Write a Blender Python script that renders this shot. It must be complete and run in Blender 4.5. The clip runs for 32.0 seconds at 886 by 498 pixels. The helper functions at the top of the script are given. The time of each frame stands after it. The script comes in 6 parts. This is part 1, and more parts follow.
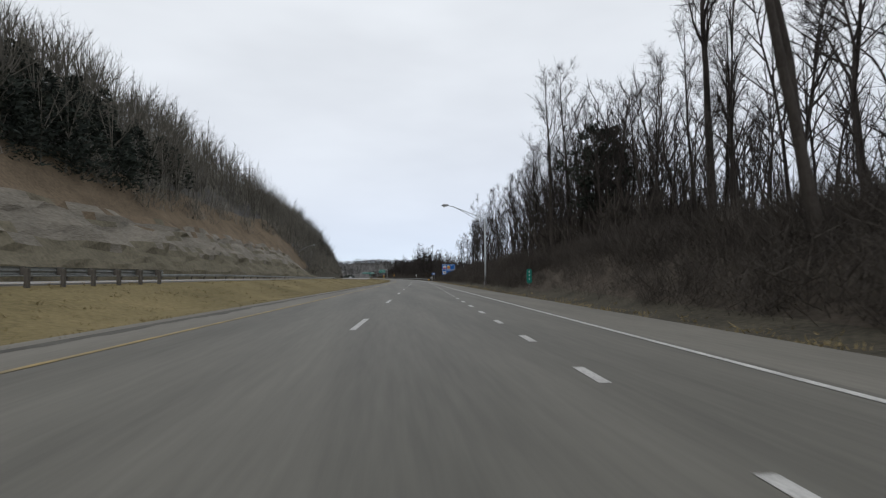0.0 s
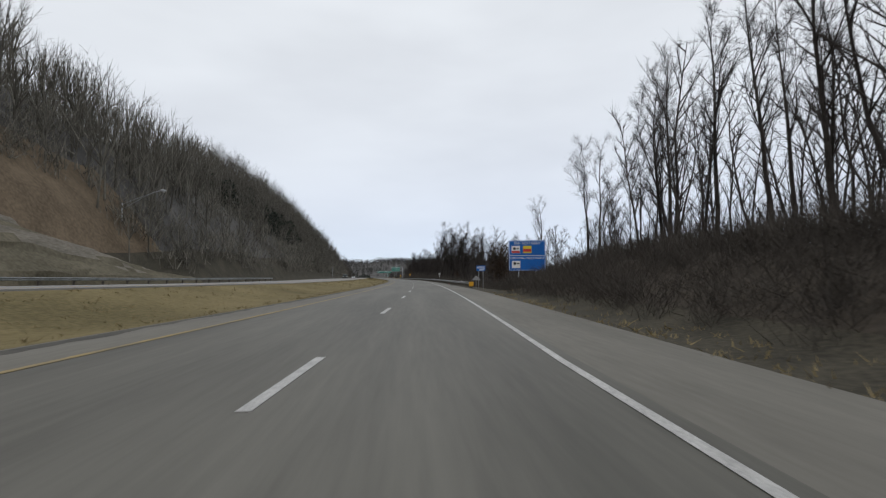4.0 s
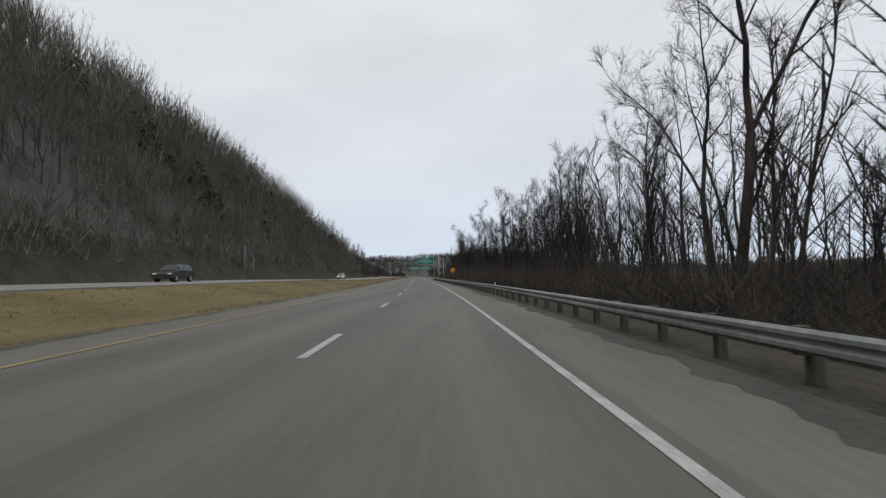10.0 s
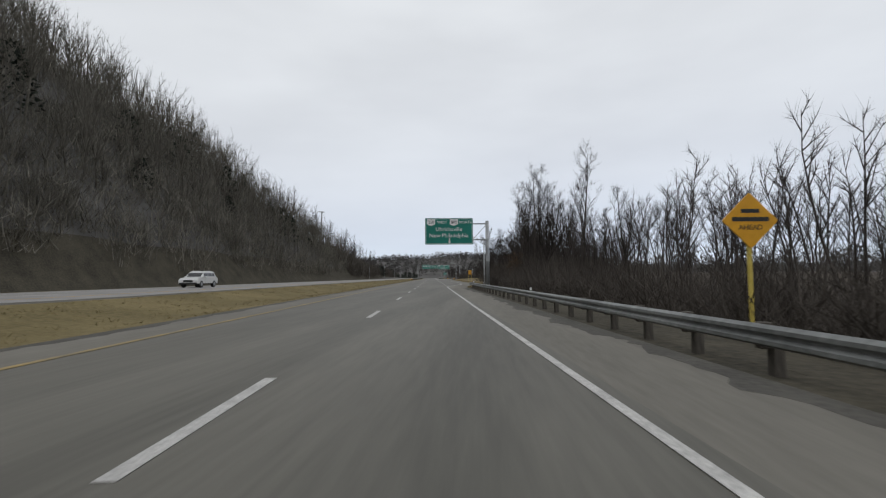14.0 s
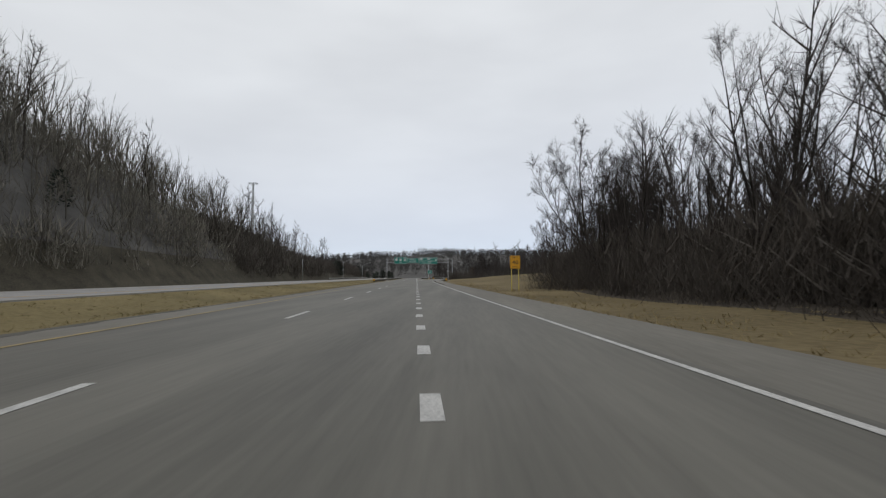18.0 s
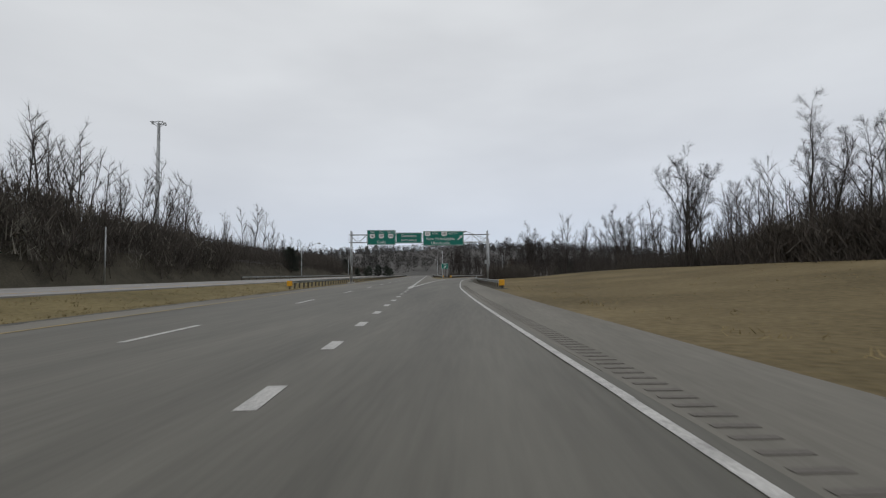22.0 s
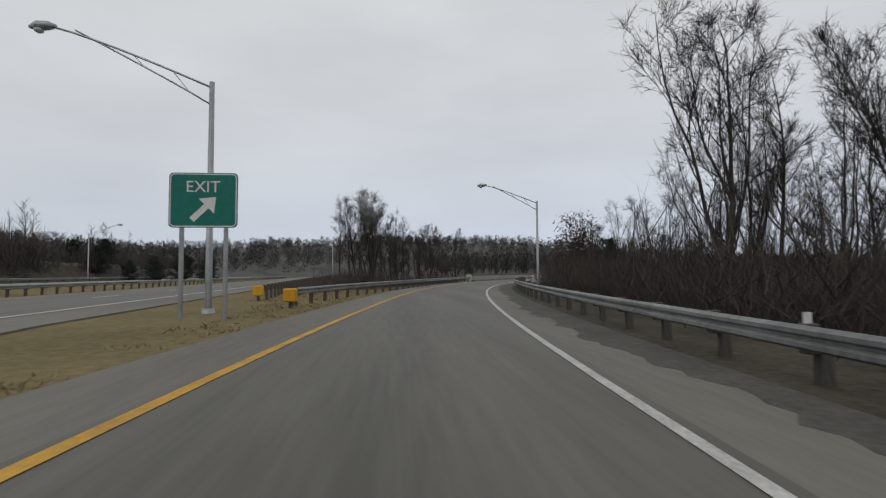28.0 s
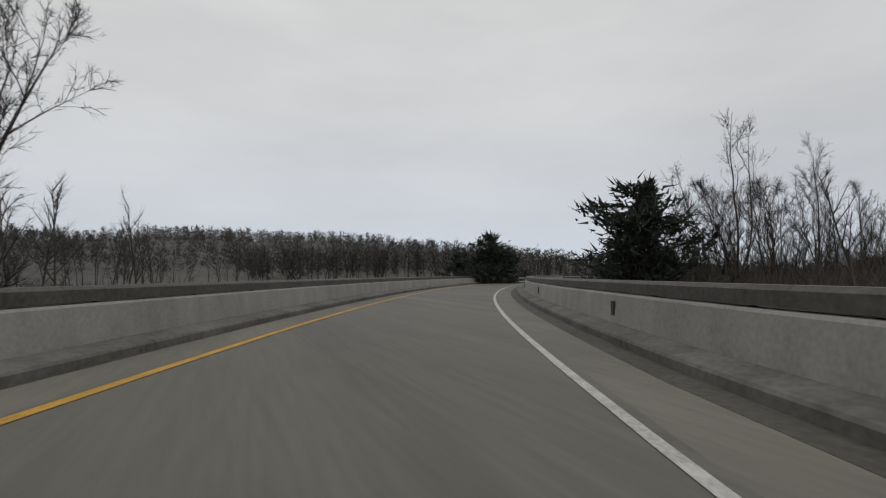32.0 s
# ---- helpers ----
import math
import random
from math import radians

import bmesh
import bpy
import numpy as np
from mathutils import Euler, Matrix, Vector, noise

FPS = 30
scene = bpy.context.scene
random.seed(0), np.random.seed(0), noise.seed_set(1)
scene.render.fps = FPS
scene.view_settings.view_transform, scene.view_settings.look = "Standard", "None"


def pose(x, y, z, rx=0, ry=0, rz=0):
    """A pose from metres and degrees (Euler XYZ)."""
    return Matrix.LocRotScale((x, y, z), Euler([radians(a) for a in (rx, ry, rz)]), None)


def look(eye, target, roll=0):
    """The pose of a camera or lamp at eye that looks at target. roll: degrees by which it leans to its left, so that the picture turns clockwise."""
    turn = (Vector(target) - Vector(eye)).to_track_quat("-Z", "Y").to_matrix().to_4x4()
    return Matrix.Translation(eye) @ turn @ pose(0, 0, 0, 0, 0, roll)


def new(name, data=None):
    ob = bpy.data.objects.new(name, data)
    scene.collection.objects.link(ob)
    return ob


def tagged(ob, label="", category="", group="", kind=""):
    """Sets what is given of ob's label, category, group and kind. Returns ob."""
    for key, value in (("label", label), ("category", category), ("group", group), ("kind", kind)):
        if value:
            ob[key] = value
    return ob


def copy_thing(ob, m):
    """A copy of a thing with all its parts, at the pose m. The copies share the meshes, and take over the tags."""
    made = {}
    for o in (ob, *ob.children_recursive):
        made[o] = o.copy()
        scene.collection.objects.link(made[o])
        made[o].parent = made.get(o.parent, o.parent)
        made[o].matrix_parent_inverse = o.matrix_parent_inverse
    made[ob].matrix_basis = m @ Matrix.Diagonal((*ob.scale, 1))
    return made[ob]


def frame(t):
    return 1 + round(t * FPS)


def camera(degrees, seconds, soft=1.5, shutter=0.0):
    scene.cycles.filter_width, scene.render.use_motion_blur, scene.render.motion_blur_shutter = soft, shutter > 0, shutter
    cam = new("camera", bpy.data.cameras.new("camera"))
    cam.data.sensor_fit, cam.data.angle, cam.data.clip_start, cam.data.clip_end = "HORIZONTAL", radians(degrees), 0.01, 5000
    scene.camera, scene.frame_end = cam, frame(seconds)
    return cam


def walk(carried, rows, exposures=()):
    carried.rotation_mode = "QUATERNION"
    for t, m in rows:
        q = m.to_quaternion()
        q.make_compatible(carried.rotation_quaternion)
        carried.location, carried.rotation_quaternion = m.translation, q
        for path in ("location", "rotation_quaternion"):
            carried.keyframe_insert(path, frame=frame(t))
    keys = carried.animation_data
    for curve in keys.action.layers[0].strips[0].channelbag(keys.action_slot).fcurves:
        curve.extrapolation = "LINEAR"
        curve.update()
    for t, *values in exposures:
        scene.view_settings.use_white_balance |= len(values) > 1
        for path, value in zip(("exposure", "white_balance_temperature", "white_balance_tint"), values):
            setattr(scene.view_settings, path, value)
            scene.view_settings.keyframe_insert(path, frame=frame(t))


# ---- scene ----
# ---- camera ----
cam = camera(84.2, 32.0, soft=1.2, shutter=0.08)
PATH = [
    (0.0, 0.23, -0.01, 1.25, 93.25, 0.36, -6.52),
    (0.5, 1.20, 13.18, 1.25, 93.30, 0.36, -6.02),
    (1.0, 2.19, 26.31, 1.25, 93.30, 0.36, -5.56),
    (1.5, 3.17, 39.41, 1.25, 93.30, 0.36, -5.11),
    (2.0, 4.11, 52.46, 1.25, 93.33, 0.36, -4.69),
    (2.5, 4.97, 65.48, 1.25, 93.34, 0.36, -4.31),
    (3.0, 5.81, 78.48, 1.25, 93.36, 0.36, -3.97),
    (3.5, 6.57, 91.47, 1.25, 93.37, 0.36, -3.70),
    (4.0, 7.22, 104.45, 1.25, 93.24, 0.36, -3.49),
    (4.5, 7.72, 117.45, 1.25, 93.17, 0.36, -3.30),
    (5.0, 8.14, 130.44, 1.25, 93.10, 0.36, -3.11),
    (5.5, 8.45, 143.44, 1.25, 93.04, 0.36, -2.89),
    (6.0, 8.70, 156.43, 1.25, 92.96, 0.36, -2.58),
    (6.5, 8.91, 169.43, 1.25, 92.88, 0.36, -2.19),
    (7.0, 9.03, 182.42, 1.25, 92.89, 0.36, -1.69),
    (7.5, 9.05, 195.41, 1.25, 92.94, 0.36, -1.09),
    (8.0, 8.95, 208.39, 1.25, 93.04, 0.36, -0.47),
    (8.5, 8.70, 221.36, 1.25, 93.09, 0.36, 0.17),
    (9.0, 8.35, 234.31, 1.25, 93.09, 0.36, 0.79),
    (9.5, 7.88, 247.24, 1.25, 93.13, 0.36, 1.41),
    (10.0, 7.33, 260.15, 1.25, 93.10, 0.36, 2.03),
    (10.5, 6.63, 273.04, 1.25, 93.07, 0.36, 2.58),
    (11.0, 5.83, 285.89, 1.25, 93.17, 0.36, 3.07),
    (11.5, 4.86, 298.69, 1.25, 93.16, 0.36, 3.47),
    (12.0, 3.78, 311.45, 1.25, 93.12, 0.36, 3.75),
    (12.5, 2.64, 324.15, 1.25, 93.12, 0.36, 3.93),
    (13.0, 1.50, 336.79, 1.25, 93.18, 0.36, 4.06),
    (13.5, 0.41, 349.39, 1.25, 93.19, 0.36, 4.09),
    (14.0, -0.68, 361.91, 1.25, 93.27, 0.36, 4.03),
    (14.5, -1.77, 374.36, 1.25, 93.40, 0.36, 3.96),
    (15.0, -2.71, 386.75, 1.25, 93.34, 0.36, 3.76),
    (15.5, -3.70, 399.06, 1.25, 93.33, 0.36, 3.47),
    (16.0, -4.68, 411.29, 1.25, 93.38, 0.36, 3.13),
    (16.5, -5.59, 423.42, 1.25, 93.48, 0.36, 2.78),
    (17.0, -6.41, 435.47, 1.25, 93.38, 0.36, 2.48),
    (17.5, -7.15, 447.43, 1.25, 93.28, 0.36, 2.27),
    (18.0, -7.87, 459.28, 1.25, 93.21, 0.36, 2.06),
    (18.5, -8.60, 471.02, 1.25, 93.08, 0.36, 1.92),
    (19.0, -9.32, 482.67, 1.25, 93.07, 0.36, 2.07),
    (19.5, -10.05, 494.22, 1.25, 93.03, 0.36, 2.49),
    (20.0, -10.78, 505.67, 1.25, 92.93, 0.36, 2.87),
    (20.5, -11.65, 516.99, 1.25, 92.97, 0.36, 3.20),
    (21.0, -12.49, 528.19, 1.25, 92.91, 0.36, 3.49),
    (21.5, -13.38, 539.28, 1.25, 92.97, 0.36, 3.63),
    (22.0, -14.25, 550.25, 1.25, 92.89, 0.36, 3.54),
    (22.5, -15.09, 561.11, 1.25, 92.83, 0.36, 3.21),
    (23.0, -15.88, 571.86, 1.25, 92.86, 0.36, 2.77),
    (23.5, -16.56, 582.52, 1.25, 93.03, 0.36, 2.29),
    (24.0, -17.14, 593.11, 1.25, 93.00, 0.36, 1.76),
    (24.5, -17.60, 603.67, 1.25, 93.05, 0.36, 1.18),
    (25.0, -17.95, 614.20, 1.25, 93.03, 0.36, 0.45),
    (25.5, -18.16, 624.68, 1.25, 92.97, 0.36, -0.46),
    (26.0, -18.20, 635.07, 1.25, 93.02, 0.36, -1.25),
    (26.5, -18.12, 645.36, 1.25, 93.05, 0.36, -2.06),
    (27.0, -17.87, 655.49, 1.25, 93.01, 0.36, -2.98),
    (27.5, -17.45, 665.45, 1.25, 92.88, 0.36, -4.09),
    (28.0, -16.81, 675.23, 1.25, 92.85, 0.36, -5.46),
    (28.5, -15.92, 684.77, 1.25, 92.81, 0.36, -7.15),
    (29.0, -14.74, 694.07, 1.25, 92.85, 0.36, -9.34),
    (29.5, -13.24, 703.11, 1.25, 93.06, 0.36, -11.71),
    (30.0, -11.39, 711.87, 1.25, 93.09, 0.36, -13.67),
    (30.5, -9.30, 720.38, 1.25, 93.08, 0.36, -15.83),
    (31.0, -6.93, 728.63, 1.25, 93.06, 0.36, -18.23),
    (31.5, -4.29, 736.60, 1.25, 93.06, 0.36, -20.78),
    (32.0, -1.36, 744.26, 1.25, 93.07, 0.36, -23.30),
]
walk(cam, [(t, pose(x, y, z, rx, ry, rz)) for t, x, y, z, rx, ry, rz in PATH],
     exposures=[(0, 0.05, 6230, 9.5), (3.5, 0.03, 6230, 9.5), (6, -0.05, 6330, 9.5), (14, -0.07, 6330, 9.5), (20, -0.13, 6380, 9.5), (24, -0.27, 6390, 9.5), (29, -0.29, 6420, 9.5), (30, -0.29, 6540, 9.5), (32, -0.29, 6640, 9)])

# ---- world and light: a closed, even overcast ----
world = bpy.data.worlds.new("overcast_sky")
world.use_nodes = True
scene.world = world
wn, wl = world.node_tree.nodes, world.node_tree.links
wn.clear()
sky = wn.new("ShaderNodeTexSky")
sky.sky_type = "NISHITA"
sky.sun_disc = False
sky.air_density, sky.dust_density, sky.ozone_density = 0.3, 0.3, 0.6
sky.sun_elevation, sky.sun_rotation = radians(32), radians(200)
sky_bg = wn.new("ShaderNodeBackground")
sky_bg.inputs["Strength"].default_value = 0.035
wl.new(sky.outputs["Color"], sky_bg.inputs["Color"])
coord = wn.new("ShaderNodeTexCoord")
stretch = wn.new("ShaderNodeMapping")
stretch.inputs["Scale"].default_value = (1.0, 1.0, 3.2)
clouds = wn.new("ShaderNodeTexNoise")
clouds.inputs["Scale"].default_value, clouds.inputs["Detail"].default_value = 1.7, 4.0
ramp_sky = wn.new("ShaderNodeValToRGB")
ramp_sky.color_ramp.elements[0].position, ramp_sky.color_ramp.elements[1].position = 0.3, 0.72
ramp_sky.color_ramp.elements[0].color = (0.622, 0.624, 0.620, 1)
ramp_sky.color_ramp.elements[1].color = (0.765, 0.77, 0.762, 1)
cloud_bg = wn.new("ShaderNodeBackground")
up = wn.new("ShaderNodeSeparateXYZ")
fade = wn.new("ShaderNodeMapRange")
fade.inputs["From Min"].default_value, fade.inputs["From Max"].default_value = 0.0, 0.45
fade.inputs["To Min"].default_value, fade.inputs["To Max"].default_value = 0.84, 1.11
wl.new(coord.outputs["Generated"], up.inputs["Vector"])
wl.new(up.outputs["Z"], fade.inputs["Value"])
wl.new(fade.outputs["Result"], cloud_bg.inputs["Strength"])
total = wn.new("ShaderNodeAddShader")
world_out = wn.new("ShaderNodeOutputWorld")
wl.new(coord.outputs["Generated"], stretch.inputs["Vector"])
wl.new(stretch.outputs["Vector"], clouds.inputs["Vector"])
wl.new(clouds.outputs["Fac"], ramp_sky.inputs["Fac"])
wl.new(ramp_sky.outputs["Color"], cloud_bg.inputs["Color"])
wl.new(sky_bg.outputs["Background"], total.inputs[0])
wl.new(cloud_bg.outputs["Background"], total.inputs[1])
wl.new(total.outputs["Shader"], world_out.inputs["Surface"])
sun_data = bpy.data.lights.new("sun", "SUN")
sun_data.energy, sun_data.angle, sun_data.color = 0.5, radians(25), (1.0, 0.97, 0.93)
sun = new("sun", sun_data)
sun.matrix_world = look((0, 0, 60), (20, 45, 18))


# ---- materials ----
def material(name, low, high, scale=4.0, rough=0.8, metal=0.0, fine=40.0, bump=0.2, stretch_by=(1, 1, 1), blotch=0.5, dist=0.02, per_object=0.0, spec=0.5):
    """Two colours mixed by a broad and a fine noise, with a bump."""
    m = bpy.data.materials.new(name)
    m.use_nodes = True
    nt = m.node_tree
    n, l = nt.nodes, nt.links
    b = n["Principled BSDF"]
    tc = n.new("ShaderNodeTexCoord")
    mp = n.new("ShaderNodeMapping")
    mp.inputs["Scale"].default_value = stretch_by
    l.new(tc.outputs["Object"], mp.inputs["Vector"])
    broad = n.new("ShaderNodeTexNoise")
    broad.inputs["Scale"].default_value, broad.inputs["Detail"].default_value = scale, 5.0
    grain = n.new("ShaderNodeTexNoise")
    grain.inputs["Scale"].default_value, grain.inputs["Detail"].default_value = fine, 3.0
    l.new(mp.outputs["Vector"], broad.inputs["Vector"])
    l.new(mp.outputs["Vector"], grain.inputs["Vector"])
    mix = n.new("ShaderNodeMix")
    mix.inputs["Factor"].default_value = 1.0 - blotch
    l.new(broad.outputs["Fac"], mix.inputs["A"])
    l.new(grain.outputs["Fac"], mix.inputs["B"])
    value = mix.outputs["Result"]
    if per_object:
        info = n.new("ShaderNodeObjectInfo")
        geo = n.new("ShaderNodeNewGeometry")
        both = n.new("ShaderNodeMath")
        both.operation = "ADD"
        l.new(info.outputs["Random"], both.inputs[0])
        l.new(geo.outputs["Random Per Island"], both.inputs[1])
        ma = n.new("ShaderNodeMath")
        ma.operation = "MULTIPLY_ADD"
        l.new(both.outputs["Value"], ma.inputs[0])
        ma.inputs[1].default_value = per_object
        l.new(value, ma.inputs[2])
        sub = n.new("ShaderNodeMath")
        sub.operation = "SUBTRACT"
        l.new(ma.outputs["Value"], sub.inputs[0])
        sub.inputs[1].default_value = per_object
        value = sub.outputs["Value"]
    cr = n.new("ShaderNodeValToRGB")
    cr.color_ramp.elements[0].position, cr.color_ramp.elements[1].position = 0.33, 0.67
    cr.color_ramp.elements[0].color, cr.color_ramp.elements[1].color = (*low, 1), (*high, 1)
    l.new(value, cr.inputs["Fac"])
    l.new(cr.outputs["Color"], b.inputs["Base Color"])
    b.inputs["Roughness"].default_value, b.inputs["Metallic"].default_value = rough, metal
    b.inputs["Specular IOR Level"].default_value = spec
    if bump:
        bp = n.new("ShaderNodeBump")
        bp.inputs["Strength"].default_value, bp.inputs["Distance"].default_value = bump, dist
        l.new(grain.outputs["Fac"], bp.inputs["Height"])
        l.new(bp.outputs["Normal"], b.inputs["Normal"])
    return m


ASPHALT = material("asphalt", (0.0805, 0.0762, 0.0635), (0.150, 0.142, 0.119), 0.75, 0.72, fine=9, bump=0.25, stretch_by=(1, 0.07, 1), blotch=0.7, spec=0.45)
ASPHALT_OLD = material("weathered_asphalt", (0.134, 0.126, 0.108), (0.204, 0.192, 0.165), 0.6, 0.88, fine=9, bump=0.3, stretch_by=(1, 0.12, 1), blotch=0.65, spec=0.25)
GROOVE = material("worn_groove", (0.105, 0.095, 0.083), (0.15, 0.137, 0.122), 1.5, 0.95, fine=20, bump=0.2)
OPP_ROAD = material("pale_concrete_road", (0.22, 0.21, 0.20), (0.31, 0.30, 0.285), 0.4, 0.9, fine=30, bump=0.2)
CONCRETE = material("concrete", (0.20, 0.195, 0.18), (0.34, 0.33, 0.31), 1.3, 0.9, fine=28, bump=0.3, stretch_by=(1, 1, 0.5))
WHITE_PAINT = material("road_paint_white", (0.28, 0.27, 0.26), (0.60, 0.59, 0.56), 2.2, 0.75, fine=26, bump=0.1, blotch=0.45)
YELLOW_PAINT = material("road_paint_yellow", (0.31, 0.175, 0.035), (0.64, 0.345, 0.022), 1.6, 0.75, fine=22, bump=0.1, blotch=0.5)
FADED_YELLOW = material("faded_road_paint_yellow", (0.16, 0.138, 0.095), (0.37, 0.262, 0.092), 1.2, 0.8, fine=18, bump=0.1, blotch=0.6)
GRASS = material("dry_winter_grass", (0.110, 0.092, 0.045), (0.240, 0.192, 0.098), 0.16, 0.95, fine=5, bump=0.8, dist=0.1, blotch=0.55, spec=0.1)
FIELD = material("brown_field_grass", (0.088, 0.070, 0.037), (0.215, 0.168, 0.092), 0.10, 0.95, fine=3.5, bump=0.8, dist=0.1, blotch=0.6, spec=0.1)
GRASS_BLADES = material("straw_blades", (0.145, 0.116, 0.056), (0.290, 0.228, 0.118), 0.3, 0.9, fine=3, bump=0, per_object=0.35, spec=0.15)
LITTER = material("leaf_litter_soil", (0.042, 0.036, 0.029), (0.105, 0.087, 0.068), 0.12, 0.95, fine=2.5, bump=0.9, dist=0.15, spec=0.1)
VERGE = material("dirt_verge", (0.037, 0.034, 0.027), (0.100, 0.089, 0.066), 0.5, 0.95, fine=7, bump=0.7, dist=0.05, spec=0.1)
ROCK = material("sedimentary_rock", (0.115, 0.103, 0.084), (0.255, 0.228, 0.185), 0.35, 0.92, fine=3, bump=0.9, dist=0.2, stretch_by=(0.5, 0.5, 2.5), spec=0.2)
WEEDS = material("weedy_slope", (0.088, 0.079, 0.056), (0.185, 0.163, 0.117), 0.35, 0.95, fine=3, bump=0.9, dist=0.15, spec=0.1)
RUSTY_GRASS = material("rusty_dead_grass", (0.098, 0.076, 0.052), (0.205, 0.155, 0.105), 0.3, 0.95, fine=3, bump=0.9, dist=0.15, spec=0.1)
BARK = material("grey_bark", (0.022, 0.019, 0.017), (0.075, 0.066, 0.058), 2.5, 0.95, fine=18, bump=0.7, dist=0.02, stretch_by=(1, 1, 0.25), per_object=0.2, spec=0.1)
TWIGS = material("bare_twigs", (0.024, 0.0215, 0.020), (0.064, 0.056, 0.051), 0.5, 0.95, fine=6, bump=0, per_object=0.3, spec=0.05)
# distance haze is put into these two colours, paler than TWIGS
WOODS = material("hazed_far_woods", (0.100, 0.093, 0.078), (0.245, 0.226, 0.190), 0.05, 0.95, fine=0.6, bump=0, per_object=0.45, spec=0.05)
RIDGE = material("hazed_distant_woods", (0.050, 0.048, 0.046), (0.122, 0.117, 0.111), 0.03, 0.95, fine=0.4, bump=0, per_object=0.35, spec=0.05)
BRUSH = material("brown_brush", (0.042, 0.037, 0.033), (0.102, 0.090, 0.078), 0.2, 0.95, fine=2, bump=0, per_object=0.16, spec=0.05)
NEEDLES = material("evergreen_needles", (0.024, 0.029, 0.024), (0.060, 0.070, 0.056), 0.8, 0.9, fine=6, bump=0, per_object=0.3, spec=0.15)
DEAD_LEAVES = material("clinging_dead_leaves", (0.030, 0.022, 0.016), (0.095, 0.064, 0.040), 0.6, 0.9, fine=6, bump=0, per_object=0.4, spec=0.1)
STEEL = material("galvanised_steel", (0.26, 0.27, 0.28), (0.42, 0.43, 0.43), 1.2, 0.5, 0.7, fine=14, bump=0.08, blotch=0.6)
DARK_STEEL = material("dull_dark_steel", (0.055, 0.050, 0.045), (0.135, 0.124, 0.110), 1.5, 0.6, 0.4, fine=12, bump=0.1)
TAR = material("tar_seam", (0.090, 0.082, 0.072), (0.150, 0.137, 0.121), 1.5, 0.8, fine=12, bump=0.15)
PALE_CONCRETE = material("pale_concrete", (0.34, 0.33, 0.31), (0.52, 0.51, 0.48), 1.6, 0.88, fine=20, bump=0.3)
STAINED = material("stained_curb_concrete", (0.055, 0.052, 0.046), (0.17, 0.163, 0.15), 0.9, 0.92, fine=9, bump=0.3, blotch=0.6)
GUTTER = material("gutter_grit", (0.040, 0.037, 0.031), (0.100, 0.093, 0.079), 0.9, 0.95, fine=9, bump=0.5)
RAIL_STEEL = material("weathered_rail_steel", (0.135, 0.142, 0.138), (0.305, 0.313, 0.305), 0.8, 0.6, 0.4, fine=9, bump=0.1, blotch=0.6)
POST_WOOD = material("weathered_post_wood", (0.048, 0.043, 0.037), (0.12, 0.106, 0.088), 3, 0.9, fine=24, bump=0.4, stretch_by=(1, 1, 0.2))
GREEN_SIGN = material("green_sheeting", (0.0, 0.125, 0.094), (0.003, 0.172, 0.132), 0.7, 0.45, fine=5, bump=0.02, spec=0.4)
BLUE_SIGN = material("blue_sheeting", (0.002, 0.085, 0.33), (0.006, 0.12, 0.43), 0.8, 0.45, fine=5, bump=0.02, spec=0.4)
AMBER = material("amber_sheeting", (0.56, 0.27, 0.006), (0.72, 0.36, 0.012), 0.9, 0.5, fine=5, bump=0.03)
WHITE_SIGN = material("white_sheeting", (0.56, 0.57, 0.56), (0.74, 0.74, 0.73), 1.2, 0.5, fine=7, bump=0.02)
BLACK = material("black_print", (0.012, 0.012, 0.012), (0.03, 0.03, 0.03), 2, 0.6, fine=9, bump=0)
RED = material("red_print", (0.42, 0.02, 0.02), (0.55, 0.04, 0.03), 2, 0.5, fine=9, bump=0)
LEMON = material("lemon_print", (0.62, 0.47, 0.02), (0.72, 0.55, 0.04), 2, 0.5, fine=9, bump=0)
SIGN_BACK = material("bare_aluminium", (0.30, 0.30, 0.30), (0.42, 0.42, 0.42), 1.5, 0.45, 0.7, fine=8, bump=0.03)
YELLOW_POST = material("yellow_painted_post", (0.50, 0.38, 0.06), (0.66, 0.53, 0.13), 2, 0.6, fine=12, bump=0.05)
LAMP_GLASS = material("lamp_lens", (0.42, 0.42, 0.41), (0.55, 0.55, 0.53), 4, 0.25, fine=20, bump=0)
RUBBER = material("tyre_rubber", (0.010, 0.010, 0.010), (0.028, 0.028, 0.028), 6, 0.8, fine=40, bump=0.2)
CAR_GLASS = material("dark_car_glass", (0.010, 0.012, 0.014), (0.02, 0.022, 0.025), 2, 0.06, fine=10, bump=0)
WHITE_CAR = material("white_car_paint", (0.58, 0.58, 0.57), (0.68, 0.68, 0.67), 1, 0.25, fine=6, bump=0)
DARK_CAR = material("dark_green_car_paint", (0.018, 0.024, 0.020), (0.032, 0.040, 0.034), 1, 0.25, fine=6, bump=0)
HEADLIGHT = material("headlight_lens", (0.55, 0.55, 0.55), (0.72, 0.72, 0.72), 5, 0.1, fine=20, bump=0)
TAIL_LENS = material("tail_lens_red", (0.30, 0.01, 0.01), (0.42, 0.02, 0.02), 5, 0.2, fine=20, bump=0)

# ---- the plan: the highway's lane line as a curve, and the ramp that leaves it ----
STATION = np.arange(-700.0, 3200.0, 2.0)
TURN = 0.118982 - 6.5176e-4 * np.clip(STATION, 80, 320)
LINE_X, LINE_Y = np.cumsum(np.sin(TURN)) * 2, np.cumsum(np.cos(TURN)) * 2
_zero = int(np.searchsorted(STATION, 0.0))
LINE_X, LINE_Y = LINE_X - LINE_X[_zero] - 1.377, LINE_Y - LINE_Y[_zero]


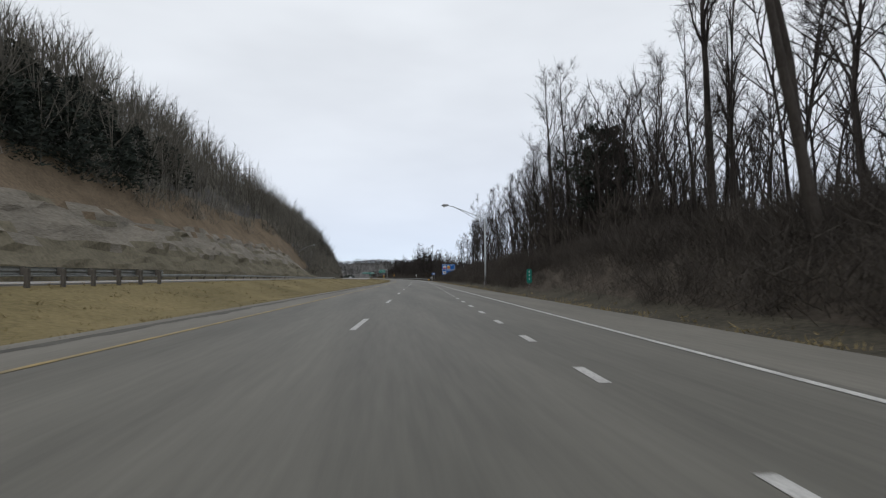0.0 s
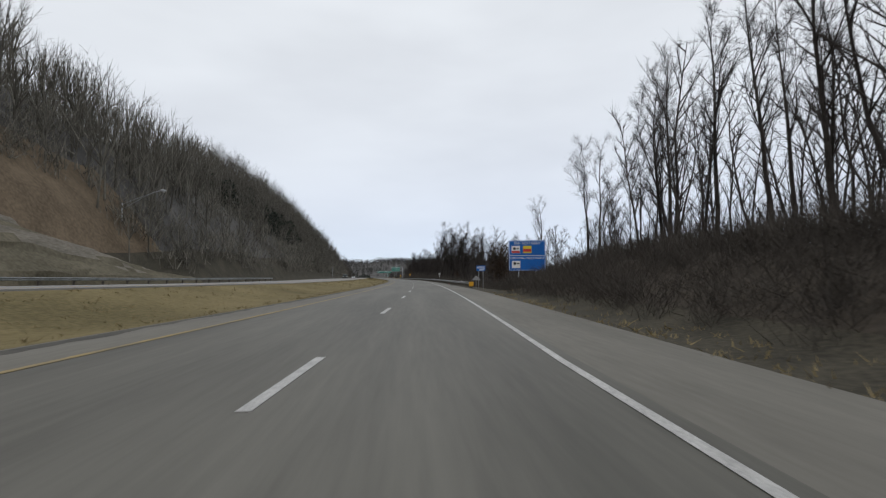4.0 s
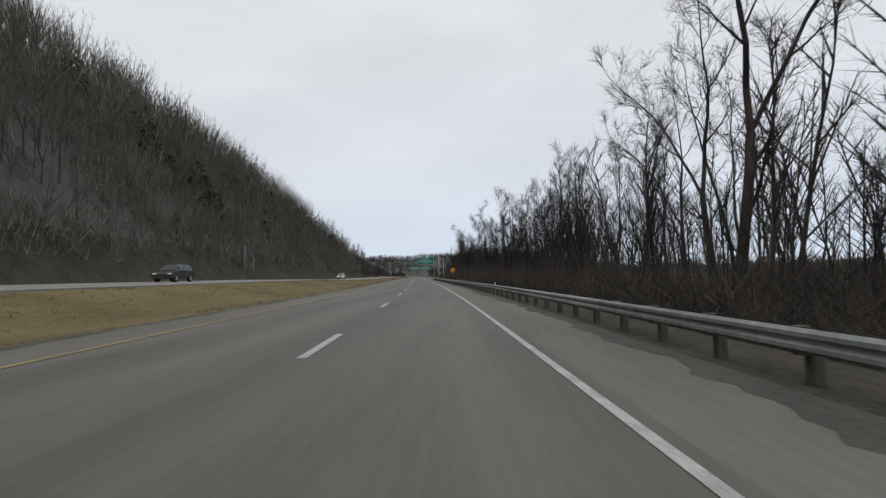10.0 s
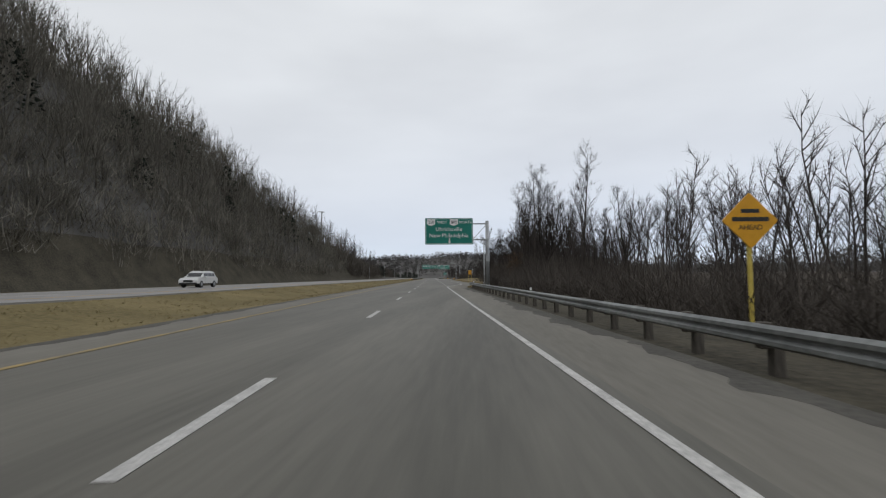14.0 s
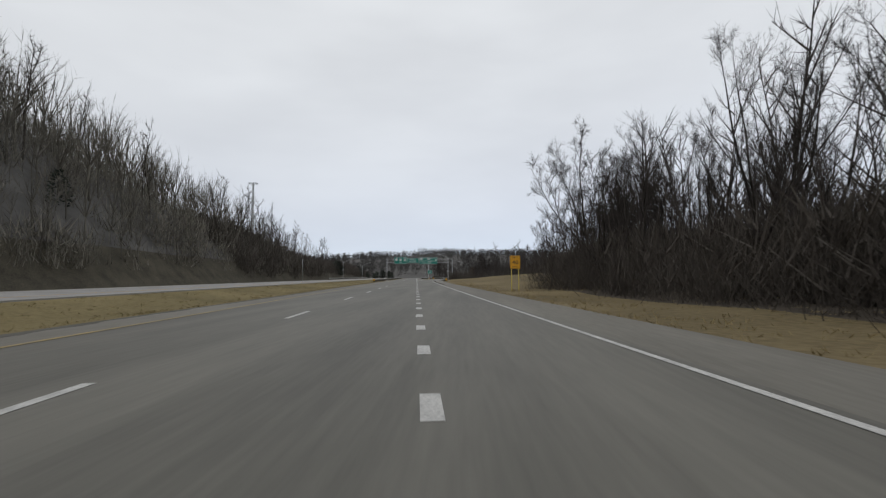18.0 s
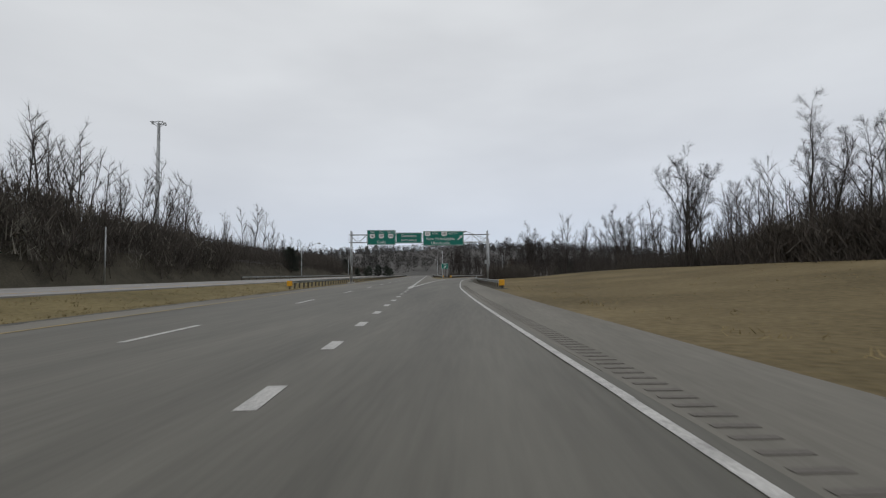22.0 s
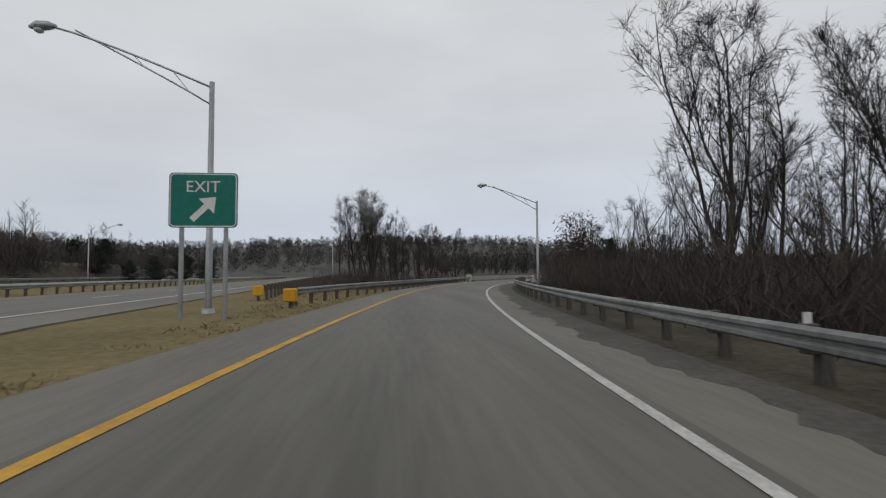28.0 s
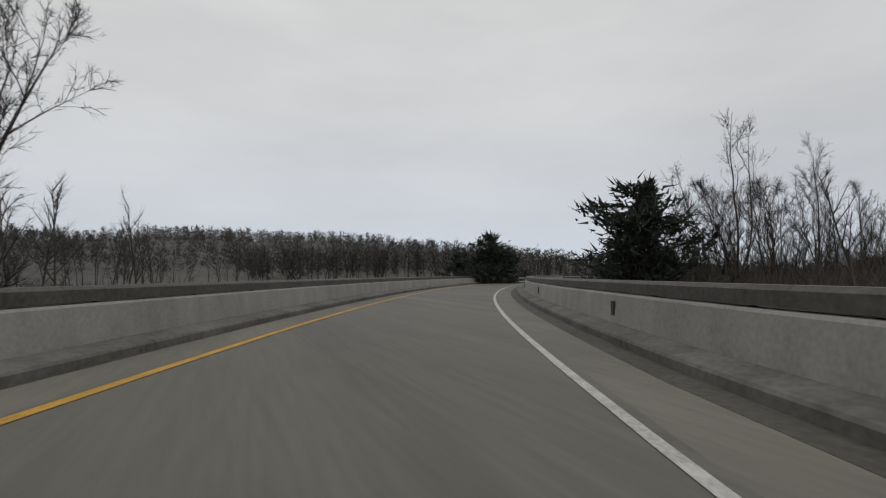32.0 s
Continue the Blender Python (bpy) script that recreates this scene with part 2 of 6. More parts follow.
def road_xy(s, x):
    """World x and y at station s along the highway, x metres to the right of its lane line."""
    h = np.interp(s, STATION, TURN)
    return np.interp(s, STATION, LINE_X) + x * np.cos(h), np.interp(s, STATION, LINE_Y) - x * np.sin(h)


RAMP_TURN = [(0, -4.58), (22.1, -4.64), (33, -4.31), (43.8, -3.87), (65.1, -2.85), (86.2, -1.53), (107.1, 0.15), (127.5, 1.88), (147.2, 4.36), (156.8, 6.05),
             (166.2, 8.24), (184.3, 12.57), (201.7, 17.13), (218.3, 22.2), (325, 50), (420, 62)]
REACH = np.arange(0.0, 420.0, 1.0)
RAMP_HEAD = np.radians(np.interp(REACH, [a for a, _ in RAMP_TURN], [b for _, b in RAMP_TURN]))
RAMP_X, RAMP_Y = np.cumsum(np.sin(RAMP_HEAD)), np.cumsum(np.cos(RAMP_HEAD))
RAMP_X, RAMP_Y = RAMP_X - RAMP_X[0] - 12.79, RAMP_Y - RAMP_Y[0] + 528.16


def ramp_xy(d, x):
    """World x and y at d metres along the ramp, x metres to the right of its driving line."""
    h = np.interp(d, REACH, RAMP_HEAD)
    return np.interp(d, REACH, RAMP_X) + x * np.cos(h), np.interp(d, REACH, RAMP_Y) - x * np.sin(h)


def ramp_right(d):
    return np.interp(d, [0, 22, 44, 65, 75, 90, 141, 147, 166, 184, 202, 218, 420], [2.42, 2.27, 2.1, 2.04, 2.18, 2.28, 2.12, 2.1, 1.9, 1.63, 1.58, 1.7, 1.7])


def ramp_left(d):
    return np.interp(d, [65, 75, 91, 141, 166, 184, 202, 218, 420], [-2.5, -2.27, -2.17, -2.4, -2.8, -3.52, -3.65, -3.7, -3.7])


def ramp_rail_left(d):
    return np.interp(d, [165, 175, 190, 205, 420], [-6.1, -5.9, -5.25, -5.3, -5.35])


def edge_right(s):
    """The highway's right edge line: the entering lane runs out, the leaving lane opens."""
    return np.interp(s, [-200, -45, 36, 112, 270, 300, 318, 345, 384, 424, 429, 432, 438, 447, 458, 490, 540, 556, 700],
                     [7.32, 7.32, 5.4, 3.66, 3.68, 3.78, 3.86, 3.87, 3.75, 3.72, 4.25, 4.8, 5.95, 6.95, 7.25, 7.15, 7.18, 7.32, 7.32])


def lane_x(s):
    """The dashed lane line drifts left where the leaving lane opens."""
    return np.interp(s, [425, 455, 480, 900], [0, -0.25, -0.4, -0.4])


def at_road(s, x, z=0.0, turn=0.0):
    px, py = road_xy(s, x)
    return pose(float(px), float(py), z, 0, 0, math.degrees(-float(np.interp(s, STATION, TURN))) + turn)


def at_ramp(d, x, z=0.0, turn=0.0):
    px, py = ramp_xy(d, x)
    return pose(float(px), float(py), z, 0, 0, math.degrees(-float(np.interp(d, REACH, RAMP_HEAD))) + turn)


def smooth(a, b, v):
    t = np.clip((v - a) / (b - a), 0, 1)
    return t * t * (3 - 2 * t)


def wave(u, v, size, seed=0.0):
    """A cheap rolling noise of about -1 to 1."""
    u, v = u / size + seed * 1.7, v / size - seed * 2.3
    return (np.sin(u * 2.1 + 1.3 * np.sin(v * 1.7)) + np.sin(v * 2.7 + 1.1 * np.sin(u * 1.9 + seed)) + np.sin((u + v) * 3.9 + seed) * 0.5) / 2.5


def opp_z(s):
    """Height of the opposite carriageway, which runs a little above this one."""
    return np.interp(s, [-200, 0, 80, 165, 215, 260, 340, 385, 900], [1.0, 1.05, 1.15, 0.64, 0.64, 0.8, 0.78, 0.34, 0.32])


def height(s, x):
    """The ground's height at station s and offset x, before the ramp's own bank."""
    s, x = np.asarray(s, float), np.asarray(x, float)
    z = np.full(np.broadcast(s, x).shape, -0.06)
    right_edge = edge_right(s) + 2.5
    # median, a shallow swale
    med = (x < -5.8) & (x > -14.0)
    z = np.where(med, -0.05 + (opp_z(s) + 0.02) * smooth(-8.0, -14.0, x) - 0.2 * np.sin(np.clip((x + 14.0) / 8.2, 0, 1) * np.pi) * smooth(-5.8, -7.5, x), z)
    z = np.where(x <= -14.0, opp_z(s) - 0.08, z)
    # wooded hill on the far side
    top = np.interp(s, [-700, -200, 60, 140, 180, 210, 250, 275, 300, 330, 370, 420, 480, 530, 575, 620, 900], [43, 43, 38, 33, 30, 25, 24, 29, 41, 50, 54, 52, 43, 31, 15, 4, 1.0])
    top = top * (1 + 0.10 * wave(s, x * 0 + 3, 45) + 0.05 * wave(s, x * 0, 17, 2))
    foot = np.interp(s, [-700, 130, 180, 700, 900], [-36.5, -36.5, -30.5, -30.5, -34])
    steep = np.interp(s, [-700, 60, 160, 470, 560], [1.2, 1.2, 1.28, 1.28, 1.0])
    out = np.maximum(foot - x, 0)
    rise = top * np.tanh(out * steep / np.maximum(top, 0.5)) + 0.06 * np.minimum(out, 150) * (top > 8)
    bench = 8.2 * smooth(-30.2, -36.5, x) * smooth(178, 138, s) + 1.2 * smooth(-29.5, -32, x) * smooth(138, 178, s)
    z = z + np.where(x < -29.0, bench + rise * 0.97 + np.minimum(out / 8, 1) * 0.6 * wave(s, x, 9), 0)
    # right-hand bank, verge and field
    e = np.maximum(x - right_edge, 0)
    bank = np.interp(s, [-700, -40, 100, 140, 160], [3.4, 3.4, 3.0, 2.0, 0.0])
    z = z + bank * smooth(0.8, 7.5, e) * (1 + 0.12 * wave(s, x, 11))
    fall = np.interp(s, [140, 165, 400, 430, 470], [0, 1.6, 1.6, 0.5, 0])
    z = z - fall * smooth(1.4, 7, e)
    field = np.interp(s, [450, 510, 560, 640, 700], [0.3, 1.5, 2.6, 2.1, 0.4])
    z = z + field * smooth(1.5, 38, e) + np.where(e > 1, 0.12 * wave(s, x, 7, 1) * smooth(1, 6, e), 0)
    # distant ridges
    far = 33 * smooth(880, 1250, s) * (1 + 0.35 * wave(s * 0.6, x, 230, 3) + 0.10 * wave(s, x, 60)) * (1 - 0.85 * smooth(250, 420, x))
    far = far + np.where(x > 0, 12, 42) * smooth(250, 800, np.abs(x + 20)) * (1 + 0.3 * wave(s, x, 190, 5)) * np.where(x > 0, smooth(520, 900, s), 1.0)
    return z + far * (np.abs(x) > 42) + far * (np.abs(x) <= 42) * smooth(900, 1000, s)


def ramp_offset(px, py):
    """Distance along the ramp and signed offset (right positive) of the nearest point of its line."""
    px, py = np.atleast_1d(px).astype(float), np.atleast_1d(py).astype(float)
    best, dd, oo = np.full(px.shape, 1e9), np.zeros(px.shape), np.zeros(px.shape)
    for d in range(0, 420, 3):
        h = RAMP_HEAD[d]
        ux, uy = px - RAMP_X[d], py - RAMP_Y[d]
        along, side = ux * math.sin(h) + uy * math.cos(h), ux * math.cos(h) - uy * math.sin(h)
        far = np.hypot(ux, uy)
        near = far < best
        best, dd, oo = np.where(near, far, best), np.where(near, d + along, dd), np.where(near, side, oo)
    return dd, oo


def ground_z(s, x):
    s, x = np.broadcast_arrays(np.asarray(s, float), np.asarray(x, float))
    z = height(s, x)
    px, py = road_xy(s, x)
    d, o = ramp_offset(px.ravel(), py.ravel())
    d, o = d.reshape(s.shape), o.reshape(s.shape)
    beside = smooth(120, 150, d) * (x > 3)
    out = np.where(o > 0, o - 5.6, -o - 7.2)
    low = -0.06 - np.interp(d, [120, 170, 215, 300], [0.6, 1.6, 2.4, 2.8]) * smooth(0, 9, out)
    low = np.where(o < 0, -0.06 + (low + 0.06) * smooth(190, 222, d), low)
    mask = beside * smooth(95, 60, np.abs(o))
    under = smooth(226, 234, d) * smooth(314, 306, d) * (np.abs(o) < 30)
    low = low * (1 - under) + np.minimum(low, -4.5) * under * (np.abs(o) < 14) + low * under * (np.abs(o) >= 14)
    return z * (1 - mask) + low * mask


# ---- mesh helpers ----
def mesh_from(name, verts, faces, mat, smooth_it=False):
    me = bpy.data.meshes.new(name)
    me.from_pydata([tuple(v) for v in verts], [], faces)
    me.materials.append(mat)
    if smooth_it:
        me.polygons.foreach_set("use_smooth", [True] * len(me.polygons))
    me.update()
    return me


def mesh_tris(name, verts, tris, mat):
    me = bpy.data.meshes.new(name)
    verts, tris = np.asarray(verts, np.float32), np.asarray(tris, np.int32)
    me.vertices.add(len(verts))
    me.vertices.foreach_set("co", verts.ravel())
    me.loops.add(tris.size)
    me.loops.foreach_set("vertex_index", tris.ravel())
    me.polygons.add(len(tris))
    me.polygons.foreach_set("loop_start", np.arange(0, tris.size, 3, dtype=np.int32))
    me.update(calc_edges=True)
    me.materials.append(mat)
    return me


def part(name, me, parent, m=None, label=""):
    ob = new(name, me)
    ob.parent = parent
    if m is not None:
        ob.matrix_basis = m
    return tagged(ob, label)


class Shape:
    """Collects boxes, tubes and prisms into one mesh."""

    def __init__(self):
        self.v, self.f = [], []

    def add(self, verts, faces):
        n = len(self.v)
        self.v += [tuple(p) for p in verts]
        self.f += [tuple(i + n for i in f) for f in faces]
        return self

    def box(self, c, size, m=None, bevel=0.0):
        bm = bmesh.new()
        bmesh.ops.create_cube(bm, size=1.0)
        bmesh.ops.scale(bm, vec=size, verts=bm.verts)
        if bevel:
            bmesh.ops.bevel(bm, geom=bm.edges[:], offset=bevel, segments=1, affect="EDGES")
        if m is not None:
            bmesh.ops.transform(bm, matrix=m, verts=bm.verts)
        bmesh.ops.translate(bm, vec=c, verts=bm.verts)
        bm.verts.index_update()
        self.add([v.co[:] for v in bm.verts], [[v.index for v in f.verts] for f in bm.faces])
        bm.free()
        return self

    def tube(self, points, radii, sides=8, caps=True):
        pts = [Vector(p) for p in points]
        rings = []
        for i, p in enumerate(pts):
            d = (pts[min(i + 1, len(pts) - 1)] - pts[max(i - 1, 0)]).normalized()
            a = d.cross(Vector((0.31, 0.93, 0.2)) if abs(d.z) > 0.7 else Vector((0, 0, 1))).normalized()
            b = d.cross(a)
            r = radii[i] if isinstance(radii, (list, tuple)) else radii
            rings.append([p + (a * math.cos(2 * math.pi * k / sides) + b * math.sin(2 * math.pi * k / sides)) * r for k in range(sides)])
        verts = [q for r in rings for q in r]
        faces = []
        for i in range(len(rings) - 1):
            for k in range(sides):
                k2 = (k + 1) % sides
                faces.append((i * sides + k, i * sides + k2, (i + 1) * sides + k2, (i + 1) * sides + k))
        if caps:
            faces += [tuple(range(sides))[::-1], tuple((len(rings) - 1) * sides + k for k in range(sides))]
        return self.add(verts, faces)

    def sweep(self, profile, places, closed=False, caps=True):
        """A profile of (right, up) pairs along a list of (x, y, z, heading in radians)."""
        n = len(profile)
        verts, faces = [], []
        for x, y, z, h in places:
            verts += [(x + r * math.cos(h), y - r * math.sin(h), z + u) for r, u in profile]
        for i in range(len(places) - 1):
            for k in range(n if closed else n - 1):
                k2 = (k + 1) % n
                faces.append((i * n + k, i * n + k2, (i + 1) * n + k2, (i + 1) * n + k))
        if closed and caps:
            faces += [tuple(range(n))[::-1], tuple((len(places) - 1) * n + k for k in range(n))]
        return self.add(verts, faces)

    def mesh(self, name, mat, smooth_it=False):
        return mesh_from(name, self.v, self.f, mat, smooth_it)


def road_places(s0, s1, x, z=0.0, step=6.0):
    """Places along the highway; x may be a number or a function of s."""
    n = max(2, int(abs(s1 - s0) / step) + 1)
    out = []
    for s in np.linspace(s0, s1, n):
        off = x(s) if callable(x) else x
        px, py = road_xy(s, off)
        out.append((float(px), float(py), float(z(s)) if callable(z) else z, float(np.interp(s, STATION, TURN))))
    return out


def ramp_places(d0, d1, x, z=0.0, step=3.0):
    n = max(2, int(abs(d1 - d0) / step) + 1)
    out = []
    for d in np.linspace(d0, d1, n):
        off = x(d) if callable(x) else x
        px, py = ramp_xy(d, off)
        out.append((float(px), float(py), float(z(d)) if callable(z) else z, float(np.interp(d, REACH, RAMP_HEAD))))
    return out


def strip(name, left, right, mat, z, depth=0.1):
    """A paved slab between two lists of places."""
    v, f = [], []
    for a, b in zip(left, right):
        za, zb = z + a[2], z + b[2]
        v += [(a[0], a[1], za - depth), (a[0], a[1], za), (b[0], b[1], zb), (b[0], b[1], zb - depth)]
    for i in range(len(left) - 1):
        for k in range(3):
            f.append((4 * i + k, 4 * i + k + 1, 4 * i + k + 5, 4 * i + k + 4))
    f = [q[::-1] for q in f]
    f += [(0, 1, 2, 3), tuple(4 * (len(left) - 1) + k for k in (3, 2, 1, 0))]
    return tagged(new(name, mesh_from(name, v, f, mat)), kind="structure")


# ---- ground: one sheet to the horizon ----
def build_ground():
    ss = np.concatenate([[-700, -500, -350, -260], np.arange(-200, 860, 4.0), np.arange(860, 1300, 20.0), [1320, 1400, 1550, 1800, 2200, 2700, 3190]])
    xs = np.concatenate([[-2500, -1600, -1000, -700, -520, -400, -310, -250, -210, -180, -155], np.arange(-135, -44, 4.0), np.arange(-44, -28, 1.3),
                         [-27.2, -26, -20, -14.1, -13, -12, -10.5, -9, -7.5, -6.4, -5.7, -3, 0, 3, 5, 6.2, 7, 7.8, 8.6, 9.4, 9.9, 10.5, 11.3],
                         np.arange(12.2, 30, 1.6), np.arange(30, 100, 4.5), [110, 125, 145, 170, 210, 260, 330, 420, 560, 760, 1050, 1600, 2500]])
    S, X = np.meshgrid(ss, xs, indexing="ij")
    Z = ground_z(S, X)
    px, py = road_xy(S, X)
    nx = len(xs)
    verts = np.stack([px.ravel(), py.ravel(), Z.ravel()], 1)
    i, j = np.meshgrid(np.arange(len(ss) - 1), np.arange(nx - 1), indexing="ij")
    a = (i * nx + j).ravel()
    faces = np.stack([a, a + 1, a + nx + 1, a + nx], 1)
    me = mesh_from("ground", verts, faces.tolist(), GRASS, True)
    me.materials.append(LITTER)
    me.materials.append(VERGE)
    me.materials.append(FIELD)
    me.materials.append(RIDGE)
    me.materials.append(RUSTY_GRASS)
    sc, xc = S[:-1, :-1] + np.diff(S, axis=0)[:, :-1] / 2, X[:-1, :-1] + np.diff(X, axis=1)[:-1] / 2
    kind = np.zeros(sc.shape, int)
    e = xc - edge_right(sc) - 2.5
    d, o = ramp_offset(*[q.ravel() for q in road_xy(sc, xc)])
    d, o = d.reshape(sc.shape), o.reshape(sc.shape)
    kind[(xc > 6) & (sc < 690)] = 3
    kind[(d > 100) & (d < 186) & (o < 0) & (xc < 40)] = 0
    kind[(d >= 186) & (o < 0) & (o > -14) & (xc > 8)] = 2
    kind[(xc < -29.5)] = 4
    kind[(xc < -29.5) & (xc > -43) & (sc < 172)] = 5
    kind[(xc < -29.5) & (xc > -33) & (sc > 128)] = 2
    woods = np.interp(sc, [-200, 145, 152, 168, 172, 420, 430, 500, 512, 530, 700], [2.2, 2.2, 9, 9, 1.6, 1.6, 4.5, 6, 30, 40, 40])
    kind[(e > woods) & (sc < 640)] = 1
    kind[(e > -1.0) & (e < 2.2) & (sc < 425)] = 2
    kind[(d > 60) & (o > 3.2) & (o < 6.2) & (sc > 590)] = 2
    kind[(sc >= 640) & (xc > 0) & (np.where(o > 0, o - 6.2, -o - 9.0) > 0) & ((o > 0) | (d > 205))] = 1
    kind[(np.abs(xc) > 75)] = 1
    # far ground takes the haze-paled RIDGE colour
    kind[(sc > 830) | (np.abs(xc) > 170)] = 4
    me.polygons.foreach_set("material_index", kind.ravel().astype(np.int32))
    return tagged(new("ground", me), "dry winter grass, dirt verges and leaf-littered wooded slopes", "ground", kind="structure")


ground = build_ground()

# ---- pavements ----
S0, S1 = -200.0, 900.0
strip("road", road_places(S0, S1, -4.15), road_places(S0, S1, lambda s: edge_right(s) + 0.25 if s < 560 else 3.9), ASPHALT, 0.0)
road = bpy.data.objects["road"]
tagged(road, "worn grey asphalt carriageway of a divided highway", "road")
strip("shoulder_left", road_places(S0, S1, lambda s: np.interp(s, [70, 130], [-6.35, -5.8])), road_places(S0, S1, -4.15), ASPHALT_OLD, -0.004)
strip("shoulder_right", road_places(S0, 580, lambda s: edge_right(s) + 0.25), road_places(S0, 580, lambda s: edge_right(s) + np.interp(s, [150, 170, 418, 430], [2.5, 2.25, 2.25, 2.5])), ASPHALT_OLD, -0.004)
strip("gore_pavement", road_places(560, 690, 3.9), road_places(560, 690, lambda s: np.interp(s, [560, 600, 640, 672, 690], [9.8, 9.8, 9.8, 8.2, 6.2])), ASPHALT_OLD, -0.006)
strip("shoulder_main_right", road_places(690, S1, 3.9), road_places(690, S1, 6.2), ASPHALT_OLD, -0.006)
strip("road_opposite", road_places(S0, S1, -27.3, opp_z), road_places(S0, S1, -14.1, opp_z), OPP_ROAD, 0.0)
def ramp_nose(d):
    """The ramp's surface emerges from the highway's without a step."""
    return np.interp(d, [27, 34], [-0.012, 0.004])


strip("ramp", ramp_places(27, 396, lambda d: ramp_left(d) - 0.2, ramp_nose), ramp_places(27, 396, lambda d: ramp_right(d) + 0.2, ramp_nose), ASPHALT, 0.0)
tagged(bpy.data.objects["ramp"], "worn grey asphalt exit ramp curving away", "ramp")
strip("ramp_shoulder_left", ramp_places(118, 396, lambda d: ramp_left(d) - 1.7), ramp_places(118, 396, lambda d: ramp_left(d) - 0.2), ASPHALT_OLD, 0.002)
strip("ramp_shoulder_right", ramp_places(27, 396, lambda d: ramp_right(d) + 0.2, ramp_nose), ramp_places(27, 396, lambda d: ramp_right(d) + np.interp(d, [31, 66, 90], [2.6, 2.6, 1.85]), ramp_nose), ASPHALT_OLD, -0.002)


strip("verge_ramp", ramp_places(92, 213, lambda d: ramp_right(d) + np.interp(d, [31, 66, 90], [2.6, 2.6, 1.85])), ramp_places(92, 213, lambda d: ramp_right(d) + 4.1), VERGE, -0.03)
strip("verge_ramp_left", ramp_places(186, 222, lambda d: ramp_rail_left(d) - 0.9), ramp_places(186, 222, lambda d: ramp_left(d) - 1.7), VERGE, -0.035)


def ragged(u, seed=0.0):
    """An uneven, broken edge: slow drift with sharp small bites."""
    bite = math.modf(abs(math.sin(u * 12.9898 + seed) * 437.585))[0] - 0.5
    return 0.10 * math.sin(u * 0.9 + seed) + 0.09 * math.sin(u * 2.3 + 1 + seed) + 0.14 * math.sin(u * 0.21 + seed) + 0.22 * bite


strip("shoulder_grit", road_places(172, 418, lambda s: edge_right(s) + 1.72 + ragged(s), step=0.32), road_places(172, 418, lambda s: edge_right(s) + 2.24, step=0.32), GUTTER, -0.0015, 0.002)
strip("ramp_grit", ramp_places(92, 211, lambda d: ramp_right(d) + np.interp(d, [92, 150, 190], [1.35, 1.1, 0.8]) + 0.9 * ragged(d, 2.0), step=0.32), ramp_places(92, 211, lambda d: ramp_right(d) + 1.86, step=0.32), GUTTER, 0.0045, 0.002)
strip("median_grit", road_places(-60, 690, lambda s: -5.82, step=0.45), road_places(-60, 690, lambda s: -5.45 + 0.6 * ragged(s, 4.0), step=0.45), GUTTER, -0.0015, 0.002)


# ---- painted lines ----
def line(name, places, width, mat, parent, z=0.006):
    sh = Shape().sweep([(-width / 2, 0), (-width / 2, 0.004), (width / 2, 0.004), (width / 2, 0)], [(x, y, z + up_, h) for x, y, up_, h in places])
    return part(name, sh.mesh(name, mat), parent)


line("edge_line_yellow", road_places(S0, S1, -4.0), 0.15, FADED_YELLOW, road)
line("edge_line_white", road_places(S0, 556, edge_right, step=4), 0.13, WHITE_PAINT, road)
line("gore_line", road_places(594, S1, 3.66), 0.24, WHITE_PAINT, road)
ramp_ob = bpy.data.objects["ramp"]
line("ramp_edge_line", ramp_places(27, 396, ramp_right), 0.13, WHITE_PAINT, ramp_ob, 0.010)
line("gore_line", ramp_places(65.4, 147, ramp_left), 0.24, WHITE_PAINT, ramp_ob, 0.010)
line("ramp_yellow_line", ramp_places(147, 396, ramp_left), 0.17, YELLOW_PAINT, ramp_ob, 0.010)
line("gore_fill", road_places(594, 601, 3.64), 0.45, WHITE_PAINT, road, 0.0085)
opp = bpy.data.objects["road_opposite"]
line("opposite_edge_line", road_places(S0, S1, -17.0, opp_z), 0.14, YELLOW_PAINT, opp, 0.004)
line("opposite_edge_line", road_places(S0, S1, -24.4, opp_z), 0.14, WHITE_PAINT, opp, 0.004)


def dash_mesh(length, width):
    n = 4
    v, f = [], []
    for k in range(n + 1):
        y = length * k / n
        v += [(-width / 2, y, 0), (-width / 2, y, 0.004), (width / 2, y, 0.004), (width / 2, y, 0)]
    for k in range(n):
        f += [(4 * k + q, 4 * k + q + 1, 4 * k + q + 5, 4 * k + q + 4)[::-1] for q in range(3)]
    f += [(0, 1, 2, 3), (4 * n + 3, 4 * n + 2, 4 * n + 1, 4 * n)]
    return mesh_from("lane_dash", v, f, WHITE_PAINT)


LONG_DASH, SHORT_DASH, NARROW_DASH = dash_mesh(3.1, 0.15), dash_mesh(1.0, 0.22), dash_mesh(1.0, 0.15)
for k in range(-14, 70):
    part("lane_dash", LONG_DASH, road, at_road(15.0 - 3.1 + 12.192 * k, float(lane_x(15.0 + 12.192 * k)), 0.004))
for k in range(-6, 60):
    line("lane_dash", road_places(11.55 + 12.192 * k, 14.65 + 12.192 * k, -20.7, opp_z, 3.1), 0.15, WHITE_PAINT, opp, 0.003)
for k in range(0, 47):
    part("dotted_dash", SHORT_DASH, road, at_road(424.0 + 3.66 * k, float(np.interp(424 + 3.66 * k, [445, 475], [3.82, 3.66])), 0.004))
for k in range(-16, 24):
    part("dotted_dash", NARROW_DASH, road, at_road(5.8 + 3.66 * k, 3.76, 0.004))
